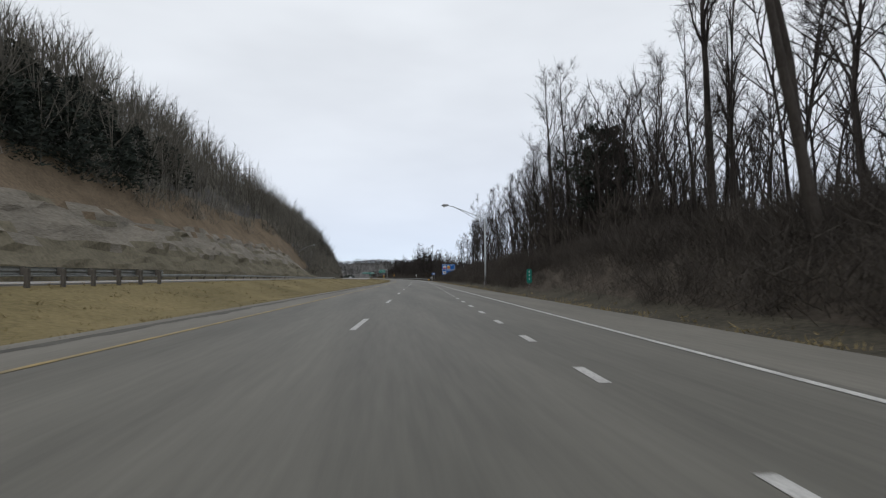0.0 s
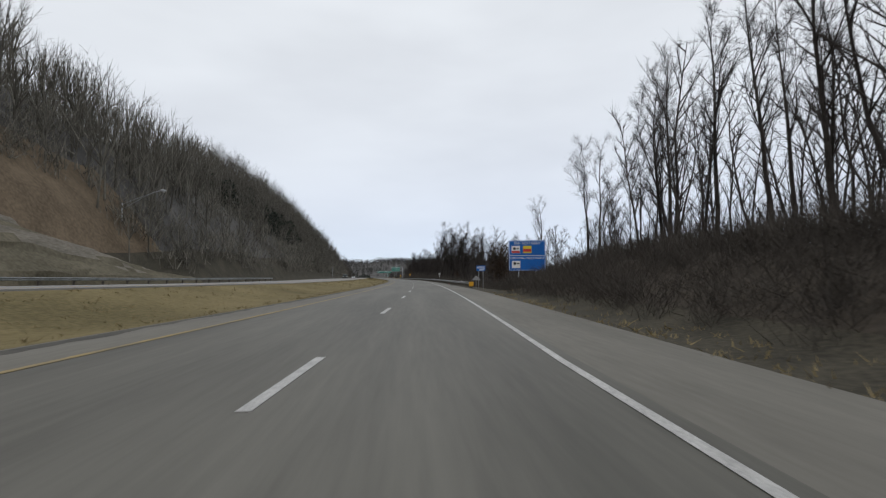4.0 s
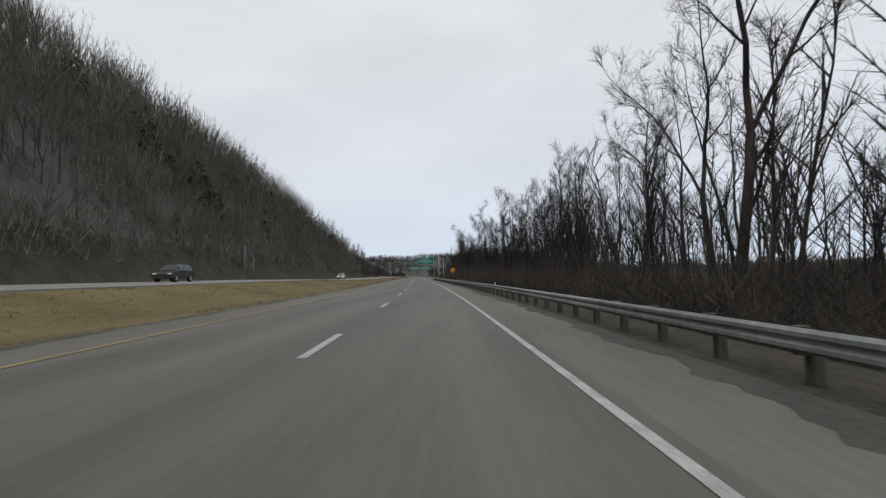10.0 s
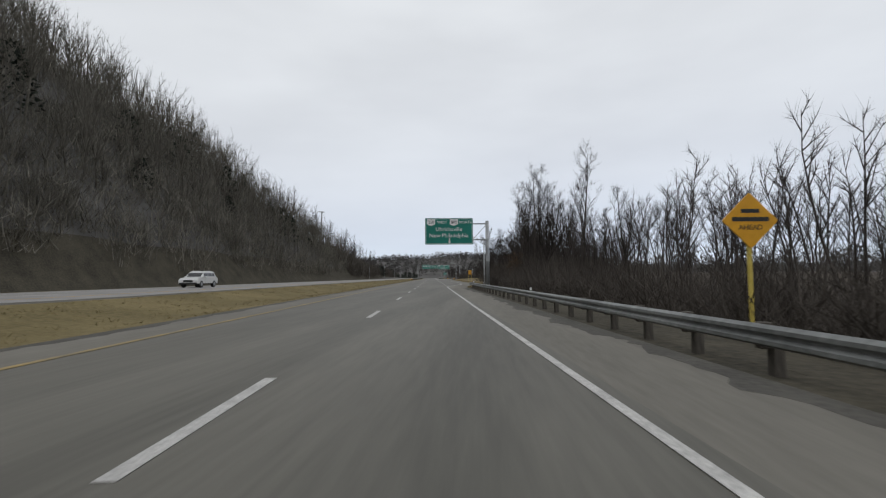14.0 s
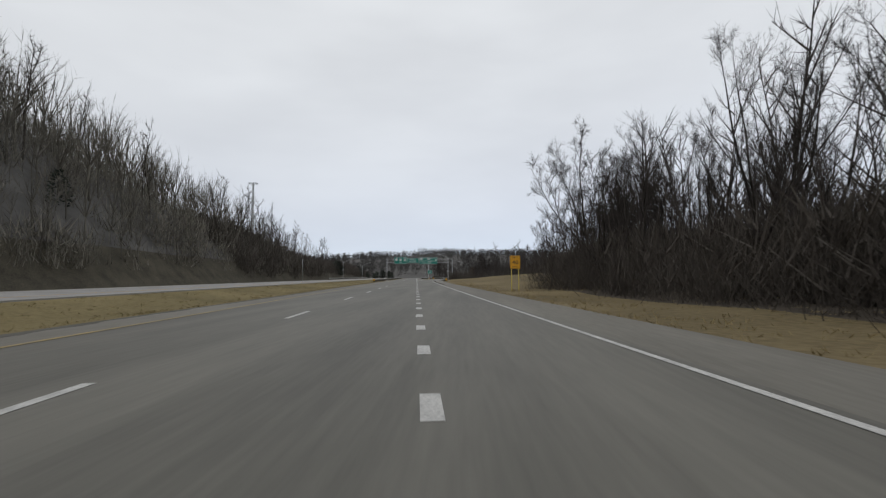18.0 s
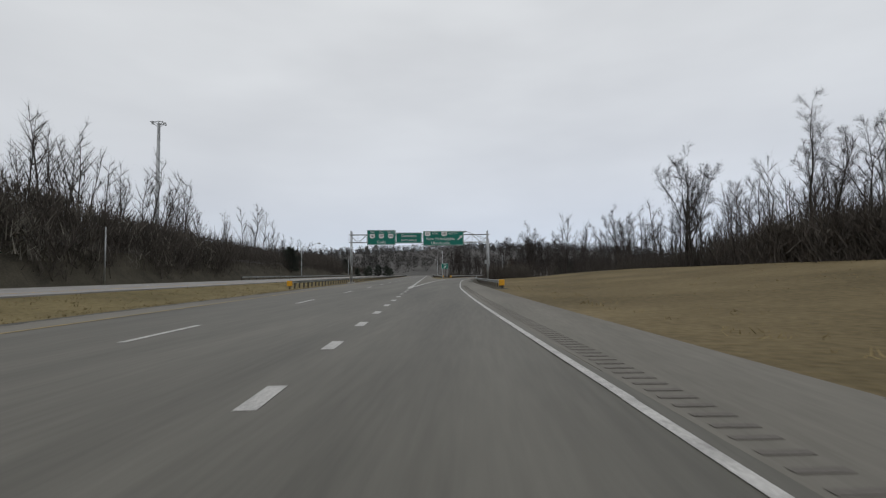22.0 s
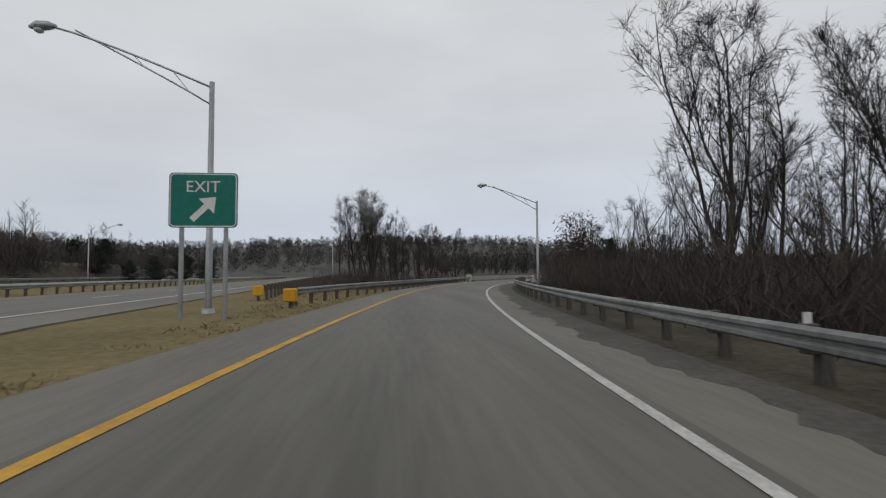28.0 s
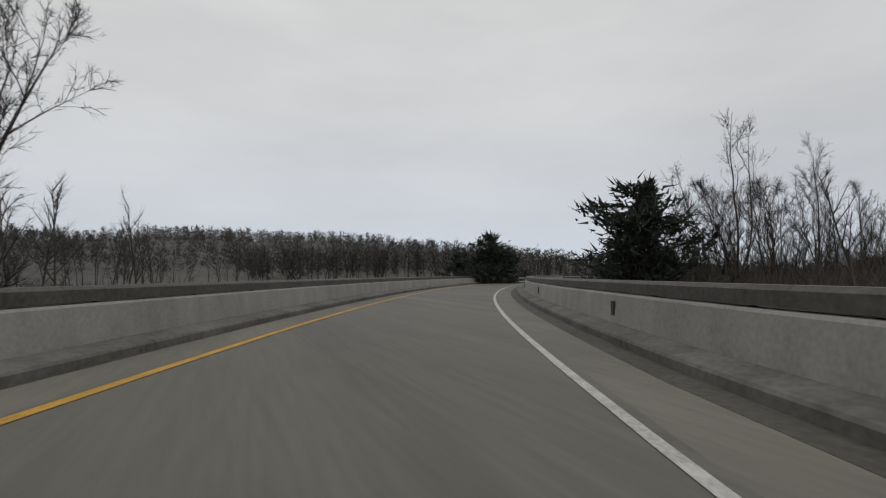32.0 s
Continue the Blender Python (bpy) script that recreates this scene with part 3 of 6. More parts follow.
# tar-filled cracks: a wandering lane joint and some crossing seams
for s0, s1, x0 in ((40, 75, 0.22), (186, 226, 0.18)):
    line("tar_seam", road_places(s0, s1, lambda s, x0=x0: x0 + 0.05 * math.sin(s * 0.9) + 0.04 * math.sin(s * 2.3), step=0.8), 0.02, TAR, road, 0.0015)
# rumble grooves pressed into the shoulder beside the leaving lane
groove = Shape().box((0, 0, 0.002), (0.38, 0.09, 0.004)).mesh("rumble_groove", GROOVE)
for k in range(0, 215):
    s = 535 + 0.31 * k
    part("rumble_groove", groove, bpy.data.objects["shoulder_right"] if s < 555 else bpy.data.objects["ramp_shoulder_right"], at_road(s, 7.82) if s < 555 else at_ramp(s - 529, float(ramp_right(s - 529)) + 0.52, 0.001))

# ---- guardrails ----
W_BEAM = [(-0.02, 0.485), (-0.075, 0.52), (-0.075, 0.57), (-0.02, 0.61), (-0.02, 0.635), (-0.075, 0.67), (-0.075, 0.72), (-0.02, 0.765), (-0.012, 0.765), (-0.065, 0.72),
          (-0.065, 0.675), (-0.010, 0.64), (-0.010, 0.605), (-0.065, 0.565), (-0.065, 0.525), (-0.012, 0.485)]
POST = Shape().box((0.23, 0, 0.06), (0.15, 0.15, 1.3), bevel=0.01).box((0.07, 0, 0.61), (0.16, 0.13, 0.34), bevel=0.01).mesh("post", POST_WOOD)
STUB = Shape().box((0.06, 0, 0.84), (0.09, 0.02, 0.13)).box((0.06, 0.02, 0.74), (0.03, 0.02, 0.12)).mesh("reflector_marker", WHITE_SIGN)


def guardrail(places, label, flip=False, reflectors=0, spacing=1.905, first=5):
    pts = [Vector(p[:3]) for p in places]
    root = new("guardrail")
    root.matrix_basis = Matrix.Translation(pts[0])
    rel = [(p[0] - pts[0].x, p[1] - pts[0].y, p[2] - pts[0].z, p[3]) for p in places]
    prof = [(-r, u) for r, u in W_BEAM][::-1] if flip else W_BEAM
    part("beam", Shape().sweep(prof, rel, closed=True).mesh("beam", RAIL_STEEL), root, label="galvanised steel corrugated beam")
    carry, k = 0.5, 0
    for i in range(len(places) - 1):
        a, b = pts[i], pts[i + 1]
        n = (b - a).length
        while carry < n:
            q = a.lerp(b, carry / n) - pts[0]
            m = pose(q.x, q.y, q.z, 0, 0, math.degrees(-places[i][3]) + (180 if flip else 0))
            part("post", POST, root, m)
            if reflectors and k % reflectors == first:
                part("reflector", STUB, root, m, "small white reflector plate")
            k += 1
            carry += spacing
        carry -= n
    return tagged(root, label, "guardrail", "roadside guardrails")


def marker_box(m, label="amber box end marker on a guardrail nose"):
    root = new("rail_end_marker")
    root.matrix_basis = m
    part("panel", Shape().box((0, 0, 0.50), (0.50, 0.26, 0.52), bevel=0.04).mesh("panel", AMBER), root)
    part("leg", Shape().box((0, 0.05, 0.13), (0.12, 0.12, 0.30)).mesh("leg", POST_WOOD), root)
    return tagged(root, label, "marker", "rail end markers")


RAIL_X = 6.25
guardrail(road_places(161.2, 419, lambda s: RAIL_X + np.interp(s, [161, 178], [0.42, 0]), -0.14, 5.7), "long galvanised guardrail on wooden posts beside the shoulder", reflectors=16)
marker_box(at_road(160.4, RAIL_X + 0.4, -0.1))
guardrail(road_places(-120, 30, -13.6, lambda s: opp_z(s) - 0.1, 5.7), "galvanised guardrail beside the opposite carriageway's median edge", flip=False)
guardrail(road_places(-60, 206, -28.2, lambda s: opp_z(s) - 0.12, 5.7), "galvanised guardrail at the foot of the wooded hill", flip=True, spacing=3.81)
guardrail(road_places(601, 860, -8.6, -0.12, 5.7), "galvanised guardrail standing in the grass median", flip=True)
marker_box(at_road(600.3, -8.5, -0.12))
guardrail(road_places(640, 860, -28.2, lambda s: opp_z(s) - 0.12, 5.7), "galvanised guardrail along the opposite carriageway's far edge", flip=True, spacing=3.81)
guardrail(ramp_places(66, 211, lambda d: ramp_right(d) + np.interp(d, [66, 90, 192, 211], [3.6, 2.5, 2.05, 1.9]), lambda d: np.interp(d, [150, 178], [-0.13, -0.02])), "galvanised guardrail on wooden posts along the ramp", reflectors=24, first=21)
marker_box(at_ramp(65.2, float(ramp_right(65)) + 3.6, -0.05))
guardrail(ramp_places(166.8, 220, ramp_rail_left, -0.05), "galvanised guardrail along the ramp's inner side", flip=True)
marker_box(at_ramp(166, -6.0, -0.05))
guardrail(road_places(702, 860, lambda s: np.interp(s, [702, 760], [9.5, 7.4]), -0.05, 5.7), "galvanised guardrail beside the continuing highway", reflectors=0)
marker_box(at_road(701.3, 9.5, -0.05))

# ---- ramp bridge ----
bridge = new("bridge")
bridge.matrix_basis = at_ramp(225, 0)
inv = bridge.matrix_basis.inverted()


def bridge_part(name, profile, d0, d1, off, mat, z=0.0, label=""):
    sh = Shape().sweep(profile, ramp_places(d0, d1, off, z), closed=True)
    sh.v = [tuple(inv @ Vector(v)) for v in sh.v]
    return part(name, sh.mesh(name, mat), bridge, label=label)


PARAPET_R = [(0, -0.1), (0.0, 0.16), (0.05, 0.20), (0.12, 0.80), (0.15, 0.84), (0.50, 0.84), (0.52, 0.80), (0.52, -0.6), (0.0, -0.6)]
PARAPET_L = [(-r, u) for r, u in PARAPET_R][::-1]
bridge_part("parapet", PARAPET_R, 213.2, 312, lambda d: ramp_right(d) + np.interp(d, [213, 223], [2.65, 1.87]), CONCRETE, label="pale weathered concrete parapet")
bridge_part("parapet", PARAPET_L, 220.5, 312, lambda d: ramp_left(d) - 1.65, CONCRETE, label="pale weathered concrete parapet")
for side, off, d0 in ((1, lambda d: ramp_right(d) + np.interp(d, [213, 223], [3.02, 2.24]), 215), (-1, lambda d: ramp_left(d) - 2.02, 223)):
    bridge_part("parapet_rail", [(-0.13, 0.87), (-0.14, 1.06), (-0.09, 1.12), (0.09, 1.12), (0.14, 1.06), (0.13, 0.87)][::-1], d0, 312, off, DARK_STEEL, label="steel tube rail on the parapet")
    for d in np.arange(d0 + 0.5, 311, 3.0):
        part("rail_post", bpy.data.meshes.get("rail_post") or Shape().box((0, 0, 0.91), (0.10, 0.08, 0.18)).mesh("rail_post", DARK_STEEL), bridge, inv @ at_ramp(float(d), float(off(d))))
for d in np.arange(217, 310, 12.0):
    part("drain_slot", bpy.data.meshes.get("drain_slot") or Shape().box((0, 0, 0), (0.04, 0.16, 0.30)).mesh("drain_slot", BLACK), bridge, inv @ at_ramp(float(d), float(ramp_right(d)) + 1.94, 0.53))
bridge_part("deck", [(-9, -0.9), (-9, -0.12), (7, -0.12), (7, -0.9)][::-1], 226, 314, -0.2, CONCRETE)
part("end_block", Shape().box((0, 0, 0.30), (0.5, 1.2, 0.62), bevel=0.05).mesh("end_block", PALE_CONCRETE), bridge, inv @ at_ramp(211.5, float(ramp_right(210)) + 3.55), "concrete parapet end block")
bridge_part("gutter", [(0.0, 0.0), (0.0, 0.006), (0.42, 0.006), (0.42, 0.0)], 212, 312, lambda d: ramp_right(d) + np.interp(d, [213, 223], [1.70, 0.98]), GUTTER, label="dark grit along the parapet foot")
bridge_part("gutter", [(0.0, 0.0), (0.0, 0.006), (0.22, 0.006), (0.22, 0.0)], 221, 312, lambda d: ramp_left(d) - 1.34, GUTTER, label="dark grit along the parapet foot")
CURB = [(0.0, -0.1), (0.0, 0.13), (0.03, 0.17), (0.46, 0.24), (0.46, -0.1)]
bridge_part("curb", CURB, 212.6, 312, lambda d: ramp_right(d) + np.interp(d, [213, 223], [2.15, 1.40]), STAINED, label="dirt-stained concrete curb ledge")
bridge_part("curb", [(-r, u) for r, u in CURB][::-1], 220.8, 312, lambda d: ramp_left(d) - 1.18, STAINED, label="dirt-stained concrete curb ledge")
part("end_post", Shape().box((0, 0, 0.52), (0.5, 1.7, 1.04), bevel=0.07).mesh("end_post", PALE_CONCRETE), bridge, inv @ at_ramp(220.3, float(ramp_left(220)) - 1.95), "concrete parapet end post")
part("end_post", Shape().box((0, 0, 0.5), (0.4, 1.5, 1.0), bevel=0.07).mesh("end_post", PALE_CONCRETE), bridge, inv @ at_ramp(213.3, float(ramp_right(211)) + 3.0), "concrete parapet end post")
tagged(bridge, "concrete ramp bridge with pale parapets and a steel rail", "bridge")
guardrail(ramp_places(313, 392, lambda d: ramp_right(d) + 1.9, -0.03), "galvanised guardrail past the bridge")
guardrail(ramp_places(313, 392, lambda d: ramp_left(d) - 1.95, -0.03), "galvanised guardrail past the bridge", flip=True)


# ---- lettering ----
def text_mesh(words, size, mat, align="CENTER"):
    cu = bpy.data.curves.new("lettering", "FONT")
    cu.body, cu.size, cu.align_x, cu.align_y, cu.extrude, cu.resolution_u = words, size, align, "CENTER", 0.003, 2
    ob = bpy.data.objects.new("lettering", cu)
    scene.collection.objects.link(ob)
    bpy.context.view_layer.update()
    me = bpy.data.meshes.new_from_object(ob.evaluated_get(bpy.context.evaluated_depsgraph_get()))
    bpy.data.objects.remove(ob)
    bpy.data.curves.remove(cu)
    me.materials.clear()
    me.materials.append(mat)
    return me


FACE = pose(0, 0, 0, 90, 0, 0)


def words(panel, text, x, z, size, mat=None, y=-0.026, wide=1.0):
    row = [text_mesh(word, size, mat or WHITE_SIGN) for word in text.split()]
    spans = [(min(v.co.x for v in me.vertices), max(v.co.x for v in me.vertices)) for me in row]
    gap = 0.30 * size
    at = -(sum(b - a for a, b in spans) + gap * (len(row) - 1)) * wide / 2
    for me, (a, b) in zip(row, spans):
        part("lettering", me, panel, pose(x + at - a * wide, y, z) @ FACE @ Matrix.Diagonal((wide, 1, 1, 1)))
        at += (b - a + gap) * wide


def plate(panel, name, x, z, w, h, mat, y=-0.022, thick=0.006):
    return part(name, Shape().box((0, 0, 0), (w, thick, h)).mesh(name, mat), panel, pose(x, y, z))


def rounded_panel(w, h, r=0.12, thick=0.03):
    pts = []
    for cx, cz, a0 in ((w / 2 - r, h / 2 - r, 0), (-w / 2 + r, h / 2 - r, 90), (-w / 2 + r, -h / 2 + r, 180), (w / 2 - r, -h / 2 + r, 270)):
        pts += [(cx + r * math.cos(radians(a0 + 22.5 * k)), cz + r * math.sin(radians(a0 + 22.5 * k))) for k in range(5)]
    n = len(pts)
    v = [(x, -thick / 2, z) for x, z in pts] + [(x, thick / 2, z) for x, z in pts]
    f = [tuple(range(n)), tuple(range(n, 2 * n))[::-1]] + [(k, n + k, n + (k + 1) % n, (k + 1) % n)[::-1] for k in range(n)]
    return v, [q[::-1] for q in f]


def border(panel, w, h, mat, t=0.03, y=-0.020):
    """A thin painted border just inside the edge of a sign."""
    r = 0.1
    out, inn = rounded_panel(w, h, r + t, 0.004)[0], rounded_panel(w - 2 * t, h - 2 * t, r, 0.004)[0]
    n = len(out) // 2
    v = out[:n] + inn[:n]
    f = [(k, (k + 1) % n, n + (k + 1) % n, n + k) for k in range(n)]
    return part("border", mesh_from("border", v, f, mat), panel, pose(0, y, 0))


def shield(panel, x, z, w, h, number):
    pts = [(-0.5, 0.42), (-0.3, 0.5), (0, 0.44), (0.3, 0.5), (0.5, 0.42), (0.44, 0.15), (0.5, -0.15), (0.36, -0.38), (0, -0.5), (-0.36, -0.38), (-0.5, -0.15), (-0.44, 0.15)]
    n = len(pts)
    v = [(a * w, -0.004, b * h) for a, b in pts] + [(a * w, 0.004, b * h) for a, b in pts]
    f = [tuple(range(n)), tuple(range(n, 2 * n))[::-1]] + [(k, n + k, n + (k + 1) % n, (k + 1) % n)[::-1] for k in range(n)]
    ob = part("route_shield", mesh_from("route_shield", v, [q[::-1] for q in f], WHITE_SIGN), panel, pose(x, -0.022, z))
    part("lettering", text_mesh(number, h * 0.74, BLACK), ob, pose(0, -0.008, 0) @ FACE @ Matrix.Diagonal((0.8, 1, 1, 1)))
    return ob


def arrow(panel, x, z, size, mat=None, angle=45):
    pts = [(-0.5, -0.09), (0.1, -0.09), (0.1, -0.32), (0.5, 0), (0.1, 0.32), (0.1, 0.09), (-0.5, 0.09)]
    v = [(a * size, -0.003, b * size) for a, b in pts] + [(a * size, 0.003, b * size) for a, b in pts]
    n = 7
    f = [tuple(range(n))[::-1], tuple(range(n, 2 * n))] + [(k, n + k, n + (k + 1) % n, (k + 1) % n) for k in range(n)]
    return part("arrow", mesh_from("arrow", v, [q[::-1] for q in f], mat or WHITE_SIGN), panel, pose(x, -0.023, z, 0, -angle, 0))


def sign_panel(root, w, h, m, mat, name="panel"):
    v, f = rounded_panel(w, h)
    p = part(name, mesh_from(name, v, f, mat), root, m)
    for x in np.linspace(-w * 0.36, w * 0.36, 3):
        part("stiffener", Shape().box((float(x), 0.05, 0), (0.07, 0.07, h - 0.06)).mesh("stiffener", STEEL), p)
    return p


def post_leg(root, x, z0, z1, mat, size=(0.09, 0.06)):
    return part("post", Shape().box((x, 0.07, (z0 + z1) / 2), (size[0], size[1], z1 - z0), bevel=0.008).mesh("post", mat), root)


# ---- signs ----
# services sign
sv = new("service_sign")
sv.matrix_basis = at_road(161, 13.25, 0.0, -4)
for x in (-1.0, 1.0):
    post_leg(sv, x, -1.2, 5.3, STEEL, (0.16, 0.12))
p = sign_panel(sv, 4.25, 3.5, pose(0, 0, 3.65), BLUE_SIGN)
border(p, 4.15, 3.4, WHITE_SIGN, 0.04)
plate(p, "divider", 0, 0.0, 4.1, 0.05, WHITE_SIGN)
words(p, "GAS  -  NEXT RIGHT", 0, 1.40, 0.37)
words(p, "LODGING  -  NEXT RIGHT", 0, -0.30, 0.36)
for x, z, base, stripe in ((-1.32, 0.70, WHITE_SIGN, RED), (0.02, 0.70, LEMON, RED), (-1.3, -1.03, WHITE_SIGN, None)):
    q = plate(p, "service_plaque", x, z, 0.98, 0.84, base)
    if stripe:
        part("stripe", Shape().box((0, -0.005, -0.27 if base is WHITE_SIGN else -0.10), (0.94, 0.006, 0.26 if base is WHITE_SIGN else 0.34)).mesh("stripe", stripe), q)
    if base is WHITE_SIGN:
        part("emblem", Shape().tube([(-0.14, -0.004, 0.10), (-0.14, -0.008, 0.10)], 0.17, 14).mesh("emblem", BLACK), q)
        part("emblem", Shape().box((0.24, -0.005, 0.10), (0.28, 0.005, 0.14)).mesh("emblem", BLACK), q)
tagged(sv, "blue roadside services sign with logo plaques on two posts", "road sign")

# small blue sign and the pale triangular plate below it
b2 = new("attraction_sign")
b2.matrix_basis = at_road(170.4, 9.05, -0.6)
for x in (-0.3, 0.3):
    post_leg(b2, x, -0.3, 3.1, STEEL, (0.06, 0.05))
p = sign_panel(b2, 1.2, 0.74, pose(0, 0, 2.95), BLUE_SIGN)
plate(p, "divider", 0, -0.03, 1.16, 0.025, WHITE_SIGN)
for x, z, w, h in ((0.16, 0.2, 0.74, 0.07), (0.16, 0.08, 0.6, 0.06), (0.1, -0.13, 0.7, 0.06), (0.1, -0.25, 0.62, 0.06), (-0.4, 0.14, 0.16, 0.14)):
    plate(p, "print_bar", x, z, w, h, WHITE_SIGN)
tagged(b2, "small blue guide sign on two thin posts behind the guardrail", "road sign")
tri = new("triangular_plate")
tri.matrix_basis = at_road(169.6, 8.3, -0.4)
v = [(-0.62, -0.01, 0), (0.62, -0.01, 0), (0.10, -0.01, 0.56), (-0.08, -0.01, 0.56)]
v += [(a, 0.01, c) for a, _, c in v]
part("plate", mesh_from("plate", v, [(0, 1, 2, 3), (7, 6, 5, 4), (0, 4, 5, 1), (1, 5, 6, 2), (2, 6, 7, 3), (3, 7, 4, 0)], SIGN_BACK), tri, pose(0, 0, 1.16))
post_leg(tri, 0, -0.3, 1.6, STEEL, (0.05, 0.04))
tagged(tri, "grey triangular sign plate on a thin post", "road sign")

# green marker
gm = new("mile_marker")
gm.matrix_basis = at_road(38.2, 10.15, -0.05)
post_leg(gm, 0, -0.3, 1.7, STEEL, (0.05, 0.04))
p = sign_panel(gm, 0.40, 1.12, pose(0, 0, 1.3), GREEN_SIGN)
for z in (0.36, 0.08, -0.2):
    plate(p, "print_bar", 0, z, 0.06, 0.12, WHITE_SIGN)
tagged(gm, "small upright green marker sign on a post in the brush", "road sign")

# route marker
rm = new("route_sign")
rm.matrix_basis = at_road(251, 9.4, -0.9)
post_leg(rm, 0, -0.3, 3.3, WHITE_SIGN, (0.08, 0.06))
p = sign_panel(rm, 0.62, 0.62, pose(0, 0, 2.97), WHITE_SIGN)
border(p, 0.60, 0.60, BLACK, 0.035)
words(p, "36", 0, 0, 0.50, BLACK)
tagged(rm, "white route shield sign on a pale post behind the guardrail", "road sign")

# diamond warning sign
dm = new("warning_sign")
dm.matrix_basis = at_road(373.4, 9.3, -0.9)
post_leg(dm, 0, -0.4, 3.3, YELLOW_POST, (0.09, 0.07))
v, f = rounded_panel(0.92, 0.92, 0.05)
p = part("panel", mesh_from("panel", v, f, AMBER), dm, pose(0, 0, 3.4, 0, 45, 0))
inner = pose(0, 0, 0, 0, -45, 0)
for x, z, w, h in ((0, 0.22, 0.42, 0.09), (0, 0.03, 0.86, 0.10)):
    part("print_bar", Shape().box((x, -0.02, z), (w, 0.004, h)).mesh("print_bar", BLACK), p, inner)
part("lettering", text_mesh("AHEAD", 0.17, BLACK), p, inner @ pose(0, -0.022, -0.16) @ FACE)
tagged(dm, "amber diamond warning sign on a yellow post", "road sign")

# exit speed sign
es = new("exit_speed_sign")
es.matrix_basis = at_road(504.5, 12.6, 0.0, 0)
for x in (-0.33, 0.33):
    post_leg(es, x, -0.3, 1.95, YELLOW_POST, (0.07, 0.06))
p = sign_panel(es, 0.95, 1.22, pose(0, 0, 2.52), AMBER)
border(p, 0.9, 1.17, BLACK, 0.018)
words(p, "EXIT", 0, 0.42, 0.24, BLACK)
words(p, "40", 0, -0.04, 0.52, BLACK, wide=1.15)
words(p, "M.P.H.", 0, -0.45, 0.20, BLACK)
tagged(es, "amber exit advisory speed sign on two yellow posts", "road sign")


# cantilever sign
def truss(name, root, x0, x1, z, depth=0.75, across=0.7, bay=1.15):
    sh = Shape()
    corners = [(0, z), (across, z), (0, z + depth), (across, z + depth)]
    for y, zz in corners:
        sh.tube([(x0, y, zz), (x1, y, zz)], 0.05, 8)
    n = max(1, int((x1 - x0) / bay))
    for k in range(n):
        a, b = x0 + (x1 - x0) * k / n, x0 + (x1 - x0) * (k + 1) / n
        for y in (0, across):
            sh.tube([(a, y, z if k % 2 else z + depth), (b, y, z + depth if k % 2 else z)], 0.028, 6, False)
        for zz in (z, z + depth):
            sh.tube([(a, 0 if k % 2 else across, zz), (b, across if k % 2 else 0, zz)], 0.024, 6, False)
        sh.tube([(a, 0, z), (a, 0, z + depth)], 0.024, 6, False)
        sh.tube([(a, 0, z + depth), (a, across, z + depth)], 0.024, 6, False)
    return part(name, sh.mesh(name, STEEL, True), root)


cs = new("cantilever_sign")
cs.matrix_basis = at_road(416, 8.0, 0.0)
part("column", Shape().tube([(0, 0.4, -0.8), (0, 0.4, 4.2), (0, 0.4, 7.45)], [0.24, 0.21, 0.18], 14).mesh("column", STEEL, True), cs)
part("base_plate", Shape().box((0, 0.4, 0.0), (0.75, 0.75, 0.16), bevel=0.02).mesh("base_plate", CONCRETE), cs)
truss("arm", cs, -6.6, 0.0, 5.35, 1.75, 0.4, 1.6)
part("control_box", Shape().box((0.0, 0.16, 3.3), (0.42, 0.3, 0.75), bevel=0.02).mesh("control_box", STEEL), cs, label="grey electrical box")
p = sign_panel(cs, 5.25, 2.9, pose(-4.25, -0.12, 6.25), GREEN_SIGN)
border(p, 5.12, 2.78, WHITE_SIGN, 0.045)
shield(p, -1.95, 0.98, 0.95, 0.72, "250")
words(p, "WEST", -0.75, 0.98, 0.42)
shield(p, 0.55, 0.98, 0.95, 0.72, "800")
words(p, "NORTH", 1.85, 0.98, 0.42)
words(p, "Uhrichsville", 0, 0.22, 0.62)
words(p, "New Philadelphia", 0, -0.48, 0.62)
arrow(p, 0.05, -1.06, 0.55, angle=-90)
tagged(cs, "green guide sign on a galvanised cantilever arm and column", "road sign")

# gantry over the highway
ga = new("sign_gantry")
ga.matrix_basis = at_road(624.6, 0, 0.0, 0)
GX0, GX1 = -6.3, 14.15
for x in (GX0, GX1):
    for y in (-0.15, 0.85):
        part("leg", Shape().tube([(x, y * 1.35 - 0.1, -0.3), (x, y, 7.7)], 0.075, 10).mesh("leg", STEEL, True), ga)
    for y0, z0, y1, z1 in ((-0.25, 0.9, 0.98, 3.0), (0.98, 3.0, -0.2, 5.0), (-0.2, 5.0, 0.9, 6.4)):
        part("brace", Shape().tube([(x, y0, z0), (x, y1, z1)], 0.04, 6).mesh("brace", STEEL, True), ga)
    part("footing", Shape().box((x, 0.35, -0.05), (0.8, 2.4, 0.3), bevel=0.04).mesh("footing", CONCRETE), ga)
truss("truss", ga, GX0 - 0.3, GX1 + 0.3, 6.0, 1.15, 0.7, 1.3)
part("cabinet", Shape().box((GX1 - 0.05, 0.3, 3.0), (0.75, 0.35, 0.6), bevel=0.03).mesh("cabinet", STEEL), ga, label="grey electrical cabinet")
